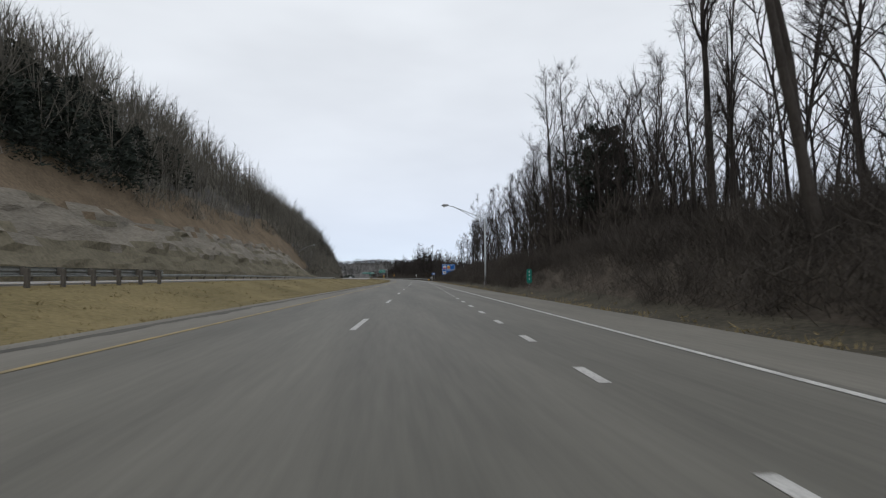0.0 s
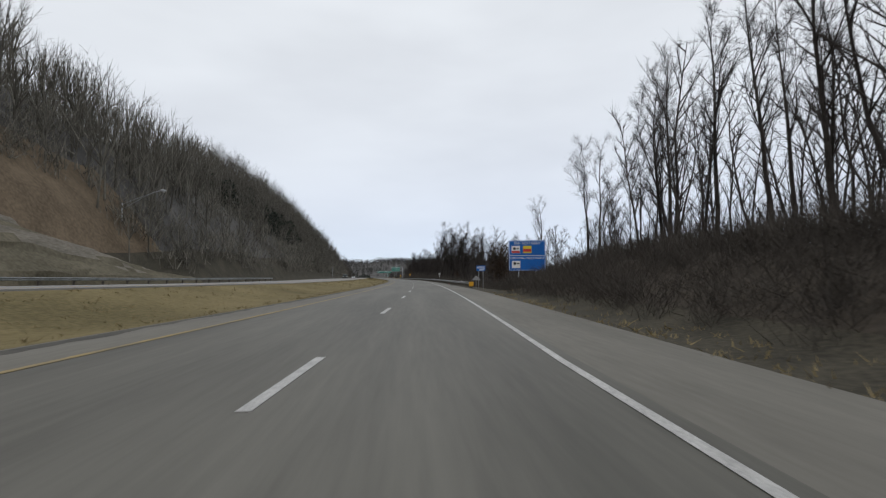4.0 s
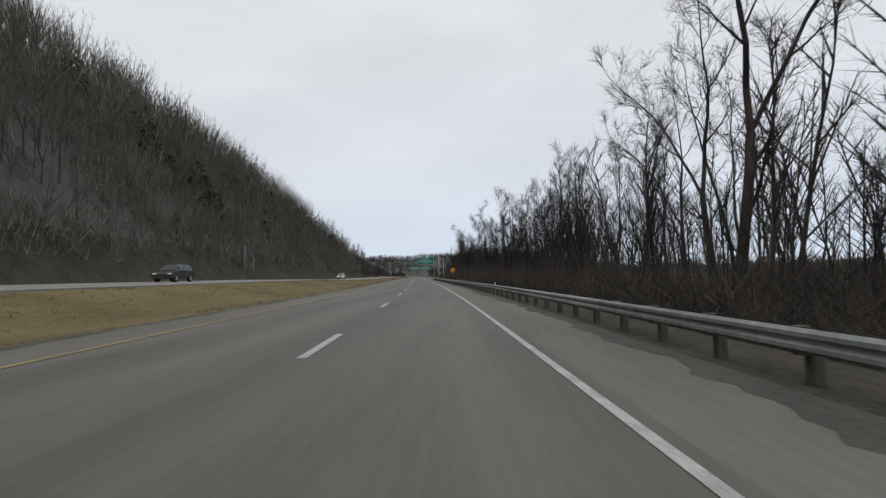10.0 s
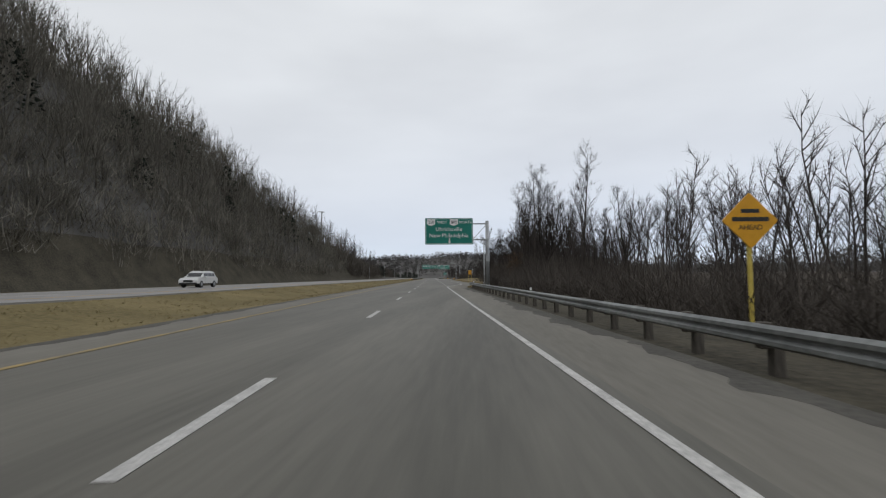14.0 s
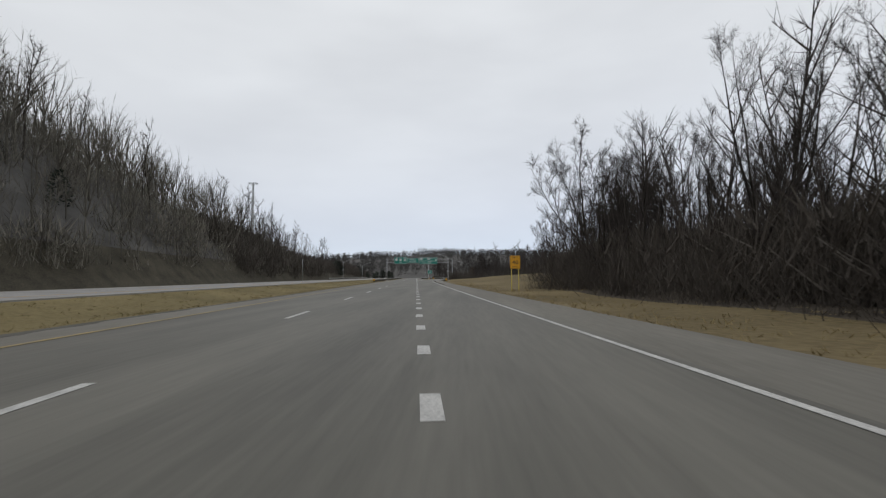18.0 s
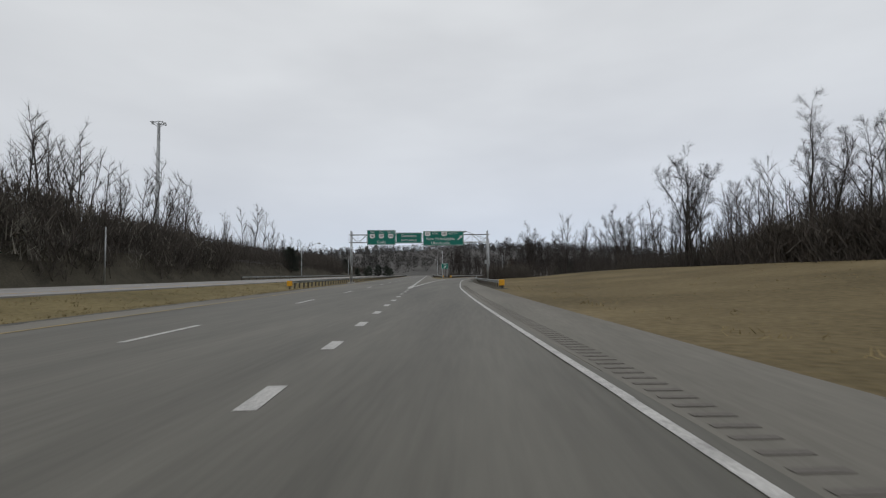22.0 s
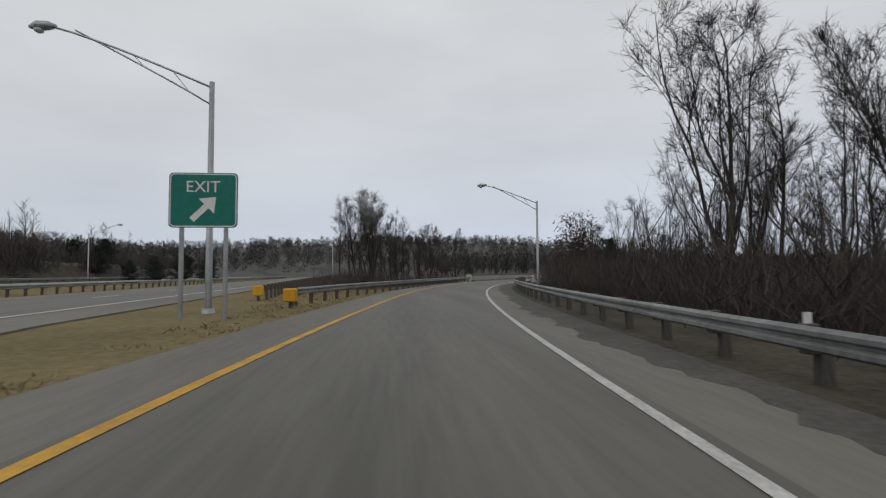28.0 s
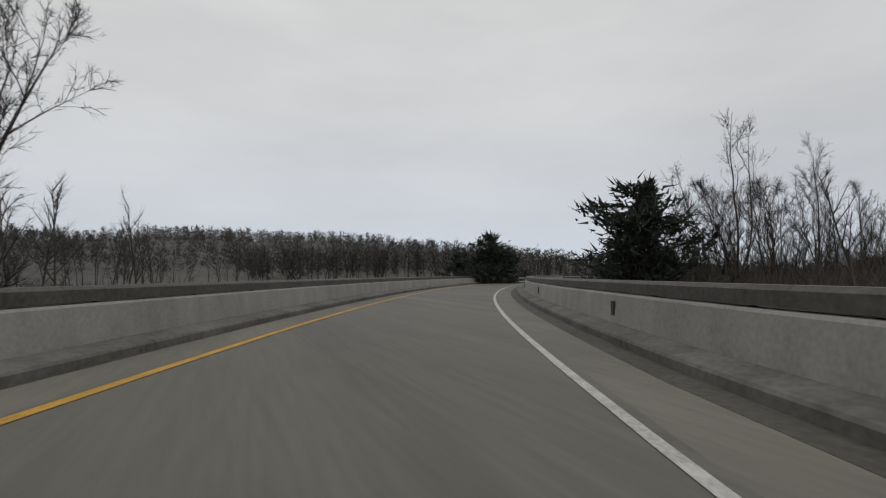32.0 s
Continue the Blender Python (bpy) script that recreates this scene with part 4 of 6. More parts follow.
for x, w in ((-1.77, 4.0), (2.33, 3.6), (7.48, 5.8)):
    part("light_rail", Shape().box((x, -0.62, 5.42), (w, 0.06, 0.05)).box((x - w * 0.4, -0.38, 5.45), (0.05, 0.5, 0.05)).box((x + w * 0.4, -0.38, 5.45), (0.05, 0.5, 0.05)).mesh("light_rail", DARK_STEEL), ga)
for x in (-3.2, -0.4, 1.4, 3.3, 5.3, 7.5, 9.7):
    part("sign_light", Shape().box((float(x), -0.72, 5.40), (0.30, 0.2, 0.12), bevel=0.02).mesh("sign_light", STEEL), ga, label="grey sign luminaire")
p = sign_panel(ga, 4.25, 2.25, pose(-1.77, -0.2, 6.7), GREEN_SIGN)
border(p, 4.13, 2.13, WHITE_SIGN, 0.04)
for x, t, n in ((-1.35, "END", "36"), (0, "EAST", "250"), (1.4, "SOUTH", "800")):
    words(p, t, x, 0.82, 0.33)
    shield(p, x, 0.22, 0.82, 0.70, n)
words(p, "Cadiz", 0, -0.68, 0.58)
p = sign_panel(ga, 3.85, 1.6, pose(2.33, -0.2, 6.63), GREEN_SIGN)
border(p, 3.73, 1.48, WHITE_SIGN, 0.04)
words(p, "Dennison", 0, 0.32, 0.58)
words(p, "EXIT 3/4 MILE", 0, -0.38, 0.40)
p = sign_panel(ga, 6.1, 2.2, pose(7.48, -0.2, 6.55), GREEN_SIGN)
border(p, 5.98, 2.08, WHITE_SIGN, 0.045)
shield(p, -2.35, 0.66, 0.9, 0.68, "250")
words(p, "WEST", -1.2, 0.72, 0.40)
shield(p, 0.15, 0.66, 0.9, 0.68, "800")
words(p, "NORTH", 1.4, 0.72, 0.40)
words(p, "New Philadelphia", -0.4, -0.08, 0.62)
words(p, "Uhrichsville", -0.4, -0.72, 0.60)
arrow(p, 2.5, 0.1, 0.95, angle=45)
tagged(ga, "galvanised sign gantry with three green guide signs", "sign gantry")

# exit sign in the gore
ex = new("exit_sign")
ex.matrix_basis = pose(-22.38, 690.0, 0.0, 0, 0, 0)
for x in (-0.62, 0.62):
    post_leg(ex, x, -0.3, 4.15, STEEL, (0.11, 0.09))
p = sign_panel(ex, 1.92, 1.6, pose(0, 0, 3.42), GREEN_SIGN)
border(p, 1.87, 1.55, WHITE_SIGN, 0.03)
words(p, "EXIT", 0, 0.38, 0.47)
arrow(p, 0.02, -0.24, 0.95, angle=45)
tagged(ex, "green exit sign with an arrow on two posts in the gore", "road sign")


# a scrap of red plastic lying under the guardrail
px, py = road_xy(189.7, 6.15)
scrap = new("plastic_scrap", mesh_from("plastic_scrap", [(-0.5, -0.1, 0.01), (-0.15, -0.16, 0.05), (0.2, -0.1, 0.02), (0.5, -0.03, 0.07), (0.48, 0.14, 0.02), (0.1, 0.18, 0.14), (-0.2, 0.12, 0.03), (-0.46, 0.06, 0.1),
                                                         (-0.4, 0.0, -0.02), (0.4, 0.05, -0.02)], [(0, 1, 7), (1, 6, 7), (1, 2, 6), (2, 5, 6), (2, 3, 5), (3, 4, 5), (0, 8, 9, 2, 1), (2, 9, 3), (3, 9, 4), (4, 9, 8, 6, 5), (6, 8, 7), (7, 8, 0)], RED))
scrap.matrix_basis = pose(float(px), float(py), -0.04, 0, 0, 70) @ Matrix.Scale(0.55, 4)
tagged(scrap, "crumpled red plastic scrap lying under the guardrail", "litter")


# ---- street lamps ----
def street_lamp(m, arm=4.5, tall=8.05, rise=1.7, label="tall galvanised street lamp with a trussed arm"):
    root = new("street_lamp")
    root.matrix_basis = m
    part("pole", Shape().tube([(0, 0, -0.4), (0, 0, 0.5), (0, 0, tall + 0.2)], [0.13, 0.12, 0.085], 12).mesh("pole", STEEL, True), root)
    part("base", Shape().tube([(0, 0, -0.2), (0, 0, 0.35)], [0.24, 0.20], 12).mesh("base", STEEL, True), root)
    sh = Shape()
    up = [(-arm * k / 8, 0, tall + rise * (1 - (1 - k / 8) ** 1.15)) for k in range(9)]
    lo = [(-arm * 0.86 * k / 6, 0, tall - 0.62 + (rise + 0.52) * (k / 6) ** 0.95) for k in range(7)]
    sh.tube(up, 0.038, 8).tube(lo, 0.03, 8)
    for k in (2, 4, 6):
        sh.tube([up[k], lo[min(6, int(k * 7 / 8))]], 0.016, 6, False)
    part("arm", sh.mesh("arm", STEEL, True), root)
    x, z = -arm - 0.35, tall + rise + 0.02
    part("lamp_head", Shape().tube([(x + 0.45, 0, z), (x + 0.2, 0, z + 0.02), (x - 0.15, 0, z + 0.01), (x - 0.42, 0, z - 0.03)], [0.07, 0.15, 0.17, 0.06], 12).mesh("lamp_head", STEEL, True), root)
    part("lens", Shape().tube([(x - 0.1, 0, z - 0.12), (x - 0.1, 0, z - 0.19), (x - 0.1, 0, z - 0.24)], [0.16, 0.14, 0.06], 12).mesh("lens", LAMP_GLASS, True), root)
    return tagged(root, label, "street lamp", "street lamps")


lamp = street_lamp(at_road(59.5, 9.55, 0.2))
copy_thing(lamp, at_road(455.3, 11.65, -0.05))
copy_thing(lamp, pose(-11.1, 649.1, -0.05, 0, 0, 0))
street_lamp(pose(-23.22, 692.8, -0.25, 0, 0, -2), arm=5.4, rise=2.05)
copy_thing(lamp, pose(-4.35, 717.55, -0.62, 0, 0, -12))
copy_thing(lamp, at_road(167, -36, 2.4, 180))
for s, x in ((690, -30.5), (770, -30.5)):
    copy_thing(lamp, at_road(s, x, 0.3, 180))
copy_thing(lamp, at_road(800, 9.5, 0, 0))

# high mast beyond the woods
hm = new("high_mast")
hm.matrix_basis = pose(-106, 686.8, 0.5)
part("mast", Shape().tube([(0, 0, -1), (0, 0, 20), (0, 0, 45.5)], [0.75, 0.6, 0.42], 10).mesh("mast", STEEL, True), hm)
ring = Shape()
for a in range(3):
    c, s_ = math.cos(radians(90 + 120 * a)), math.sin(radians(90 + 120 * a))
    c2, s2 = math.cos(radians(210 + 120 * a)), math.sin(radians(210 + 120 * a))
    ring.tube([(0, 0, 44.2), (2.2 * c, 2.2 * s_, 45.6)], 0.09, 6).tube([(2.2 * c, 2.2 * s_, 45.6), (2.2 * c2, 2.2 * s2, 45.6)], 0.09, 6)
part("light_ring", ring.mesh("light_ring", STEEL), hm)
for a in range(6):
    c, s_ = math.cos(radians(60 * a)), math.sin(radians(60 * a))
    part("floodlight", bpy.data.meshes.get("floodlight") or Shape().box((0, 0, 0), (0.5, 0.4, 0.4), bevel=0.06).mesh("floodlight", STEEL), hm, pose(1.9 * c, 1.9 * s_, 45.4))
tagged(hm, "very tall slim steel mast with a triangular head", "mast")
# thin poles
for s, x, h in ((352, -30.5, 6.3), (359, -31.2, 4.4), (605, -29.6, 6.2)):
    pl = new("utility_post", Shape().tube([(0, 0, -0.4), (0, 0, h)], [0.09, 0.07], 8).mesh("utility_post", STEEL, True))
    pl.matrix_basis = at_road(s, x, float(opp_z(s)))
    tagged(pl, "plain grey metal post at the foot of the slope", "post", "slope posts")


# ---- rock cut at the foot of the hill ----
def build_rock():
    ss, n = np.arange(-190, 176, 1.7), 13
    v, f = [], []
    rng = np.random.default_rng(7)
    for i, s in enumerate(ss):
        fade = float(smooth(178, 135, s))
        for k in range(n):
            t = k / (n - 1)
            ledge = (math.floor(t * 5 + 0.6 * float(wave(s, t * 9, 13))) / 5 - t) * 1.6
            x = -29.3 - 6.9 * t + ledge * fade + 0.5 * float(wave(s, t * 30, 5, 1)) * fade + rng.uniform(-0.12, 0.12)
            z = float(opp_z(s)) + (8.8 * t + 0.35 * float(wave(s, t * 20, 4))) * (0.25 + 0.75 * fade) + (0.35 if 0 < k < n - 1 else -0.5)
            px, py = road_xy(s, x)
            v.append((float(px), float(py), z))
    for i in range(len(ss) - 1):
        for k in range(n - 1):
            a = i * n + k
            f.append((a, a + n, a + n + 1, a + 1))
    me = mesh_from("rock_face", v, f, ROCK)
    me.materials.append(WEEDS)
    me.materials.append(RUSTY_GRASS)
    kinds = []
    for i in range(len(ss) - 1):
        for k in range(n - 1):
            t = k / (n - 1) + 0.10 * float(wave(ss[i], k * 3.0, 9, 2)) + rng.uniform(-0.07, 0.07)
            kinds.append(2 if t > 0.84 else 1 if t < 0.36 or wave(ss[i], k * 4.0, 6, 4) > 0.45 else 0)
    me.polygons.foreach_set("material_index", kinds)
    return tagged(new("rock_face", me), "weathered grey rock cutting with weeds and rusty grass", "rock", kind="structure")


build_rock()


# ---- vegetation ----
def tubes_np(p0, p1, r0, r1, sides):
    """Many tapered tubes at once, as vertices and triangles."""
    p0, p1 = np.asarray(p0, float), np.asarray(p1, float)
    d = p1 - p0
    d = d / np.maximum(np.linalg.norm(d, axis=1, keepdims=True), 1e-6)
    ref = np.where(np.abs(d[:, 2:3]) > 0.8, np.array([[1.0, 0.2, 0]]), np.array([[0, 0, 1.0]]))
    a = np.cross(d, ref)
    a /= np.linalg.norm(a, axis=1, keepdims=True)
    b = np.cross(d, a)
    n = len(p0)
    ang = 2 * np.pi * np.arange(sides) / sides
    around = a[:, None] * np.cos(ang)[None, :, None] + b[:, None] * np.sin(ang)[None, :, None]
    lo, hi = p0[:, None] + around * np.asarray(r0)[:, None, None], p1[:, None] + around * np.asarray(r1)[:, None, None]
    v = np.concatenate([lo, hi], 1).reshape(-1, 3)
    base = (np.arange(n) * 2 * sides)[:, None]
    k = np.arange(sides)
    k2 = (k + 1) % sides
    t1 = np.stack([k, k2, k2 + sides], 1)
    t2 = np.stack([k, k2 + sides, k + sides], 1)
    t = np.concatenate([t1, t2], 0)[None] + base[:, :, None]
    return v, t.reshape(-1, 3)


def slivers(p, q, w):
    """Thin three-sided twigs that end in a point."""
    p, q = np.asarray(p, float), np.asarray(q, float)
    d = q - p
    side = np.cross(d, np.random.default_rng(len(p)).normal(size=d.shape))
    side /= np.maximum(np.linalg.norm(side, axis=1, keepdims=True), 1e-6)
    v = np.stack([p - side * w, p + side * w, q], 1).reshape(-1, 3)
    return v, np.arange(len(v)).reshape(-1, 3)


def merge(chunks):
    vs, ts, n = [], [], 0
    for v, t in chunks:
        vs.append(v)
        ts.append(t + n)
        n += len(v)
    return np.concatenate(vs), np.concatenate(ts)


def grow(rng, start, way, length, radius, steps, bend, lift, tip=0.35):
    """One crooked branch: its points and radii."""
    pts, rad = [np.array(start, float)], [radius]
    d = np.array(way, float) / np.linalg.norm(way)
    for k in range(steps):
        d = d + rng.normal(0, bend, 3) + np.array([0, 0, lift])
        d /= np.linalg.norm(d)
        pts.append(pts[-1] + d * length / steps)
        rad.append(radius * (1 - (1 - tip) * (k + 1) / steps))
    return pts, rad


def bare_tree(seed, tall, forks, lean=0.05, spread=0.62, bole=0.35, limbs=12, twig_w=0.0105):
    """Trunk and crown of a leafless broadleaf with steep, upswept limbs, as two meshes. Base at the origin."""
    rng = np.random.default_rng(seed)
    trunk, segs, fine, hair, wisps = [], [], [], [], []
    thick = tall * 0.0088 + 0.035
    mid, half_tall, half_wide = tall * (0.56 + 0.25 * bole), tall * (0.46 - 0.25 * bole), tall * spread * 0.62

    def within(base, way, length):
        """Shortens a limb that would leave the crown's rounded outline."""
        e = base + way / np.linalg.norm(way) * length
        q = (e[0] ** 2 + e[1] ** 2) / half_wide ** 2 + ((e[2] - mid) / half_tall) ** 2
        return length * max(0.35, min(1.0, rng.uniform(0.85, 1.08) / math.sqrt(q))) if q > 0.9 else length

    stems = []
    if forks > 1:
        first = grow(rng, (0, 0, -0.6), (rng.normal(0, lean), rng.normal(0, lean), 1), tall * bole + 0.6, thick, 6, 0.035, 0.02, 0.72)
        stems.append((first, 0.75))
        for k in range(forks):
            a = 2 * np.pi * (k + rng.uniform(-0.3, 0.3)) / forks
            at = 6 if k < 2 else int(rng.integers(3, 7))
            out = rng.uniform(0.05, 0.22) if k == 0 else rng.uniform(0.22, 0.55) * (spread / 0.55)
            rest = tall - first[0][at][2]
            stems.append((grow(rng, first[0][at], (out * np.cos(a), out * np.sin(a), 1), rest * (0.95 if k == 0 else rng.uniform(0.72, 0.92)), first[1][at] * (0.8 if k == 0 else rng.uniform(0.5, 0.68)), 8, 0.10, 0.06, 0.1), 0.2))
    else:
        stems.append((grow(rng, (0, 0, -0.6), (rng.normal(0, lean), rng.normal(0, lean), 1), tall * 0.97 + 0.6, thick, 9, 0.045, 0.03, 0.1), bole))

    def along(pts, w):
        i = min(int(w * (len(pts) - 1)), len(pts) - 2)
        d = pts[i + 1] - pts[i]
        return pts[i] + d * (w * (len(pts) - 1) - i), d / np.linalg.norm(d), i

    def twigs(pts, count, length):
        for h in range(count):
            c, d, _ = along(pts, rng.uniform(0.25, 1.0))
            d = d + rng.normal(0, 0.45, 3) + np.array([0, 0, 0.15])
            e = c + d / np.linalg.norm(d) * length * rng.uniform(0.5, 1.3)
            hair.append((c, e))
            for g in range(3):
                c2 = c + (e - c) * rng.uniform(0.25, 0.8)
                wisps.append((c2, c2 + (e - c) * rng.uniform(0.3, 0.6) + rng.normal(0, 0.22, 3) * length))

    for (pts, rad), lowest in stems:
        for k in range(len(pts) - 1):
            trunk.append((pts[k], pts[k + 1], rad[k], rad[k + 1]))
        count = limbs if len(stems) == 1 else max(3, int(round(limbs * 1.9 / len(stems))))
        if lowest > 0.7:
            count = 1
        twigs(pts[4:], 9, tall * 0.045)
        for j in range(count):
            u = lowest + (0.97 - lowest) * (j + rng.uniform(0, 1)) / count
            base, d, i = along(pts, u)
            a = rng.uniform(0, 2 * np.pi)
            way = d * rng.uniform(0.75, 1.3) + np.array([np.cos(a), np.sin(a), 0.15]) * rng.uniform(0.45, 0.95)
            swell = min(1.0, 0.55 + 1.4 * (u - lowest)) * (1.12 - 0.75 * u)
            length = tall * spread * rng.uniform(0.5, 0.85) * swell * (1.0 if len(stems) == 1 else 0.78)
            length = within(base, way, length)
            lp, lr = grow(rng, base, way, length, min(rad[i] * 0.55, 0.075), 4, 0.13, rng.uniform(0.0, 0.10), 0.2)
            for k in range(4):
                segs.append((lp[k], lp[k + 1], lr[k], lr[k + 1]))
            twigs(lp, 4, tall * 0.045)
            for q in range(8):
                w = rng.uniform(0.15, 0.98)
                c, dirn, i2 = along(lp, w)
                dirn = dirn + rng.normal(0, 0.42, 3) + np.array([0, 0, 0.16])
                sp, sr = grow(rng, c, dirn, length * rng.uniform(0.3, 0.52) * (1.2 - 0.55 * w), max(lr[i2] * 0.45, 0.010), 2, 0.2, 0.06, 0.35)
                for k in range(2):
                    fine.append((sp[k], sp[k + 1], sr[k], sr[k + 1]))
                twigs(sp, 5, tall * 0.040)
    tv, tt = tubes_np(*[np.array([s[k] for s in trunk]) for k in range(4)], 7)
    crown = [tubes_np(*[np.array([s[k] for s in segs]) for k in range(4)], 4), tubes_np(*[np.array([s[k] for s in fine]) for k in range(4)], 3),
             slivers(np.array([h[0] for h in hair]), np.array([h[1] for h in hair]), twig_w), slivers(np.array([h[0] for h in wisps]), np.array([h[1] for h in wisps]), twig_w * 0.75)]
    cv, ct = merge(crown)
    return mesh_tris("trunk", tv, tt, BARK), mesh_tris("crown", cv, ct, TWIGS)


def tree_thing(trunk, crown, label, category="tree", group="roadside trees"):
    root = new("tree")
    part("trunk", trunk, root)
    part("crown", crown, root)
    return tagged(root, label, category, group)


VARIANTS = []
for k, (tall, forks, spread, bole, limbs) in enumerate([(17, 1, 0.46, 0.36, 17), (19, 1, 0.40, 0.42, 17), (15, 3, 0.5, 0.28, 14), (18, 4, 0.48, 0.25, 14), (13, 2, 0.52, 0.25, 13), (20, 2, 0.42, 0.38, 14), (11, 3, 0.55, 0.2, 12), (16, 2, 0.48, 0.3, 14), (12, 3, 0.5, 0.25, 14)]):
    VARIANTS.append((tall, bare_tree(11 + k, tall, forks, 0.07, spread, bole, limbs)))
VASE_TREE = bare_tree(78, 13.5, 5, 0.02, 0.54, 0.36, 32, 0.0105)
WIDE_TREE = bare_tree(77, 13, 6, 0.03, 0.5, 0.3, 34, 0.0105)
used = {}


def plant(kind, px, py, z, scale, turn, label="tall bare deciduous tree with a grey trunk", tilt=0.0):
    m = pose(px, py, z, 0, tilt, 0) @ pose(0, 0, 0, 0, 0, turn) @ Matrix.Scale(scale, 4)
    if kind not in used:
        meshes = WIDE_TREE if kind == "wide" else VASE_TREE if kind == "vase" else VARIANTS[kind][1]
        used[kind] = tree_thing(meshes[0], meshes[1], label)
        used[kind].matrix_basis = m
        return used[kind]
    ob = copy_thing(used[kind], m)
    ob.matrix_basis = m
    return tagged(ob, label)


def clear_of_roads(s, x, gap=1.5):
    px, py = road_xy(s, x)
    d, o = ramp_offset(px, py)
    on_ramp = (d[0] > 60) and (d[0] < 415) and (-8.6 - gap < o[0] < 6.2 + gap)
    return not on_ramp and not (-30.5 < x < float(edge_right(s)) + 4.0 + gap)


def trees_along(seed, count, s0, s1, x_of, scales, kinds, label="tall bare deciduous tree with a grey trunk"):
    rng = np.random.default_rng(seed)
    for k in range(count):
        s = s0 + (s1 - s0) * (k + rng.uniform(0, 1)) / count
        lo, hi = x_of(s)
        x = rng.uniform(lo, hi)
        if not clear_of_roads(s, x):
            continue
        px, py = road_xy(s, x)
        plant(int(rng.choice(kinds)), float(px), float(py), float(ground_z(s, x)) - 0.1, rng.uniform(*scales), rng.uniform(0, 360), label)


trees_along(1, 38, -15, 104, lambda s: (15, 24), (0.85, 1.18), [0, 1, 2, 5, 7])
trees_along(35, 18, 104, 152, lambda s: (15, 24), (0.66, 0.9), [0, 1, 2, 5, 7])
trees_along(3, 7, 156, 212, lambda s: (24, 36), (0.4, 0.6), [1, 4, 7, 6])
trees_along(4, 19, 232, 306, lambda s: (12.5, 21), (0.75, 1.1), [0, 2, 3, 7, 5])
trees_along(26, 16, 306, 345, lambda s: (12.5, 21), (0.75, 0.95), [0, 2, 3, 7])
trees_along(24, 14, 318, 349, lambda s: (16, 25), (0.6, 0.78), [0, 2, 3, 7])
trees_along(28, 16, 606, 668, lambda s: (46, 58), (0.68, 0.92), [0, 2, 3, 7])
trees_along(25, 14, 490, 512, lambda s: (16, 26), (0.5, 0.72), [2, 3, 7, 0])
trees_along(6, 14, 350, 430, lambda s: (18, 32), (0.42, 0.62), [1, 4, 7, 2])
trees_along(7, 20, 425, 460, lambda s: (16.5, 28), (0.75, 1.05), [0, 1, 2, 3, 7, 5])
trees_along(36, 12, 460, 484, lambda s: (16.5, 28), (0.6, 0.82), [0, 2, 3, 7, 5])
trees_along(32, 10, 484, 508, lambda s: (17, 28), (0.55, 0.75), [0, 2, 3, 7])
trees_along(11, 13, 514, 543, lambda s: (np.interp(s, [514, 543], [25, 34]), np.interp(s, [514, 543], [34, 46])), (0.8, 1.0), [0, 2, 3, 7])
trees_along(14, 40, 530, 604, lambda s: (np.interp(s, [530, 576], [34, 45]), np.interp(s, [530, 576], [42, 55])), (0.72, 0.98), [0, 2, 3, 7, 5])


for s, x, kind, sc in ((181, 23, 4, 0.8), (168, 26, 7, 0.8), (171, 28, 1, 0.8), (214, 24, 6, 0.6), (176, 31, 0, 0.7)):
    px, py = road_xy(s, x)
    plant(kind, float(px), float(py), float(ground_z(s, x)) - 0.1, sc, s * 13 % 360, "slender bare tree behind the roadside brush")


def trees_by_ramp(seed, count, d0, d1, lo, hi, scales, kinds):
    rng = np.random.default_rng(seed)
    for k in range(count):
        d = d0 + (d1 - d0) * (k + rng.uniform(0, 1)) / count
        o = rng.uniform(lo, hi)
        px, py = ramp_xy(d, o)
        s = float(np.interp(py, LINE_Y, STATION))
        h = float(np.interp(s, STATION, TURN))
        x = (float(px) - float(np.interp(s, STATION, LINE_X))) * math.cos(h)
        if x < 9:
            continue
        plant(int(rng.choice(kinds)), float(px), float(py), float(ground_z(s, x)) - 0.1, rng.uniform(*scales), rng.uniform(0, 360))


trees_by_ramp(21, 30, 132, 208, 13, 26, (0.55, 0.85), [0, 2, 3, 7])
trees_by_ramp(31, 4, 160, 184, 14, 22, (0.5, 0.65), [2, 3, 7])
trees_by_ramp(22, 16, 232, 300, 16, 34, (0.5, 0.72), [2, 4, 6, 7])
trees_by_ramp(23, 14, 208, 238, -32, -11.5, (0.6, 0.95), [0, 2, 4, 6, 7])
# single trees that stand out
for px, py, sc, turn, what in ((-20.3, 736.9, 0.92, 20, "wide spreading bare tree standing alone by the ramp"),):
    s = float(np.interp(py, LINE_Y, STATION))
    plant("wide", px, py, -1.2, sc, turn, what)
for px, py, sc, turn in ((-5.6, 691.0, 0.95, 10), (2.6, 700.0, 0.75, 250), (2.5, 692.0, 0.95, 70)):
    plant("vase", px, py, -1.0, sc, turn, "broad bare tree rising over the ramp brush")
for px, py, sc in ((-15.6, 734, 0.6), (-13.6, 737, 0.5)):
    plant(6, px, py, -1.3, sc, px * 40, "small bare tree beside the ramp")
plant(8, -6.8, 759.2, -2.3, 1.0, 200, "bare tree beside the bridge parapet")
plant("vase", -12.2, 743.4, -1.6, 0.74, 40, "tall bare tree rising beside the ramp bridge")
for px, py, sc, turn in ((-19.3, 727.7, 0.88, 70), (-21.2, 729.8, 0.8, 190)):
    plant("vase", px, py, -1.2, sc, turn, "tall bare tree standing close behind the ramp guardrail")
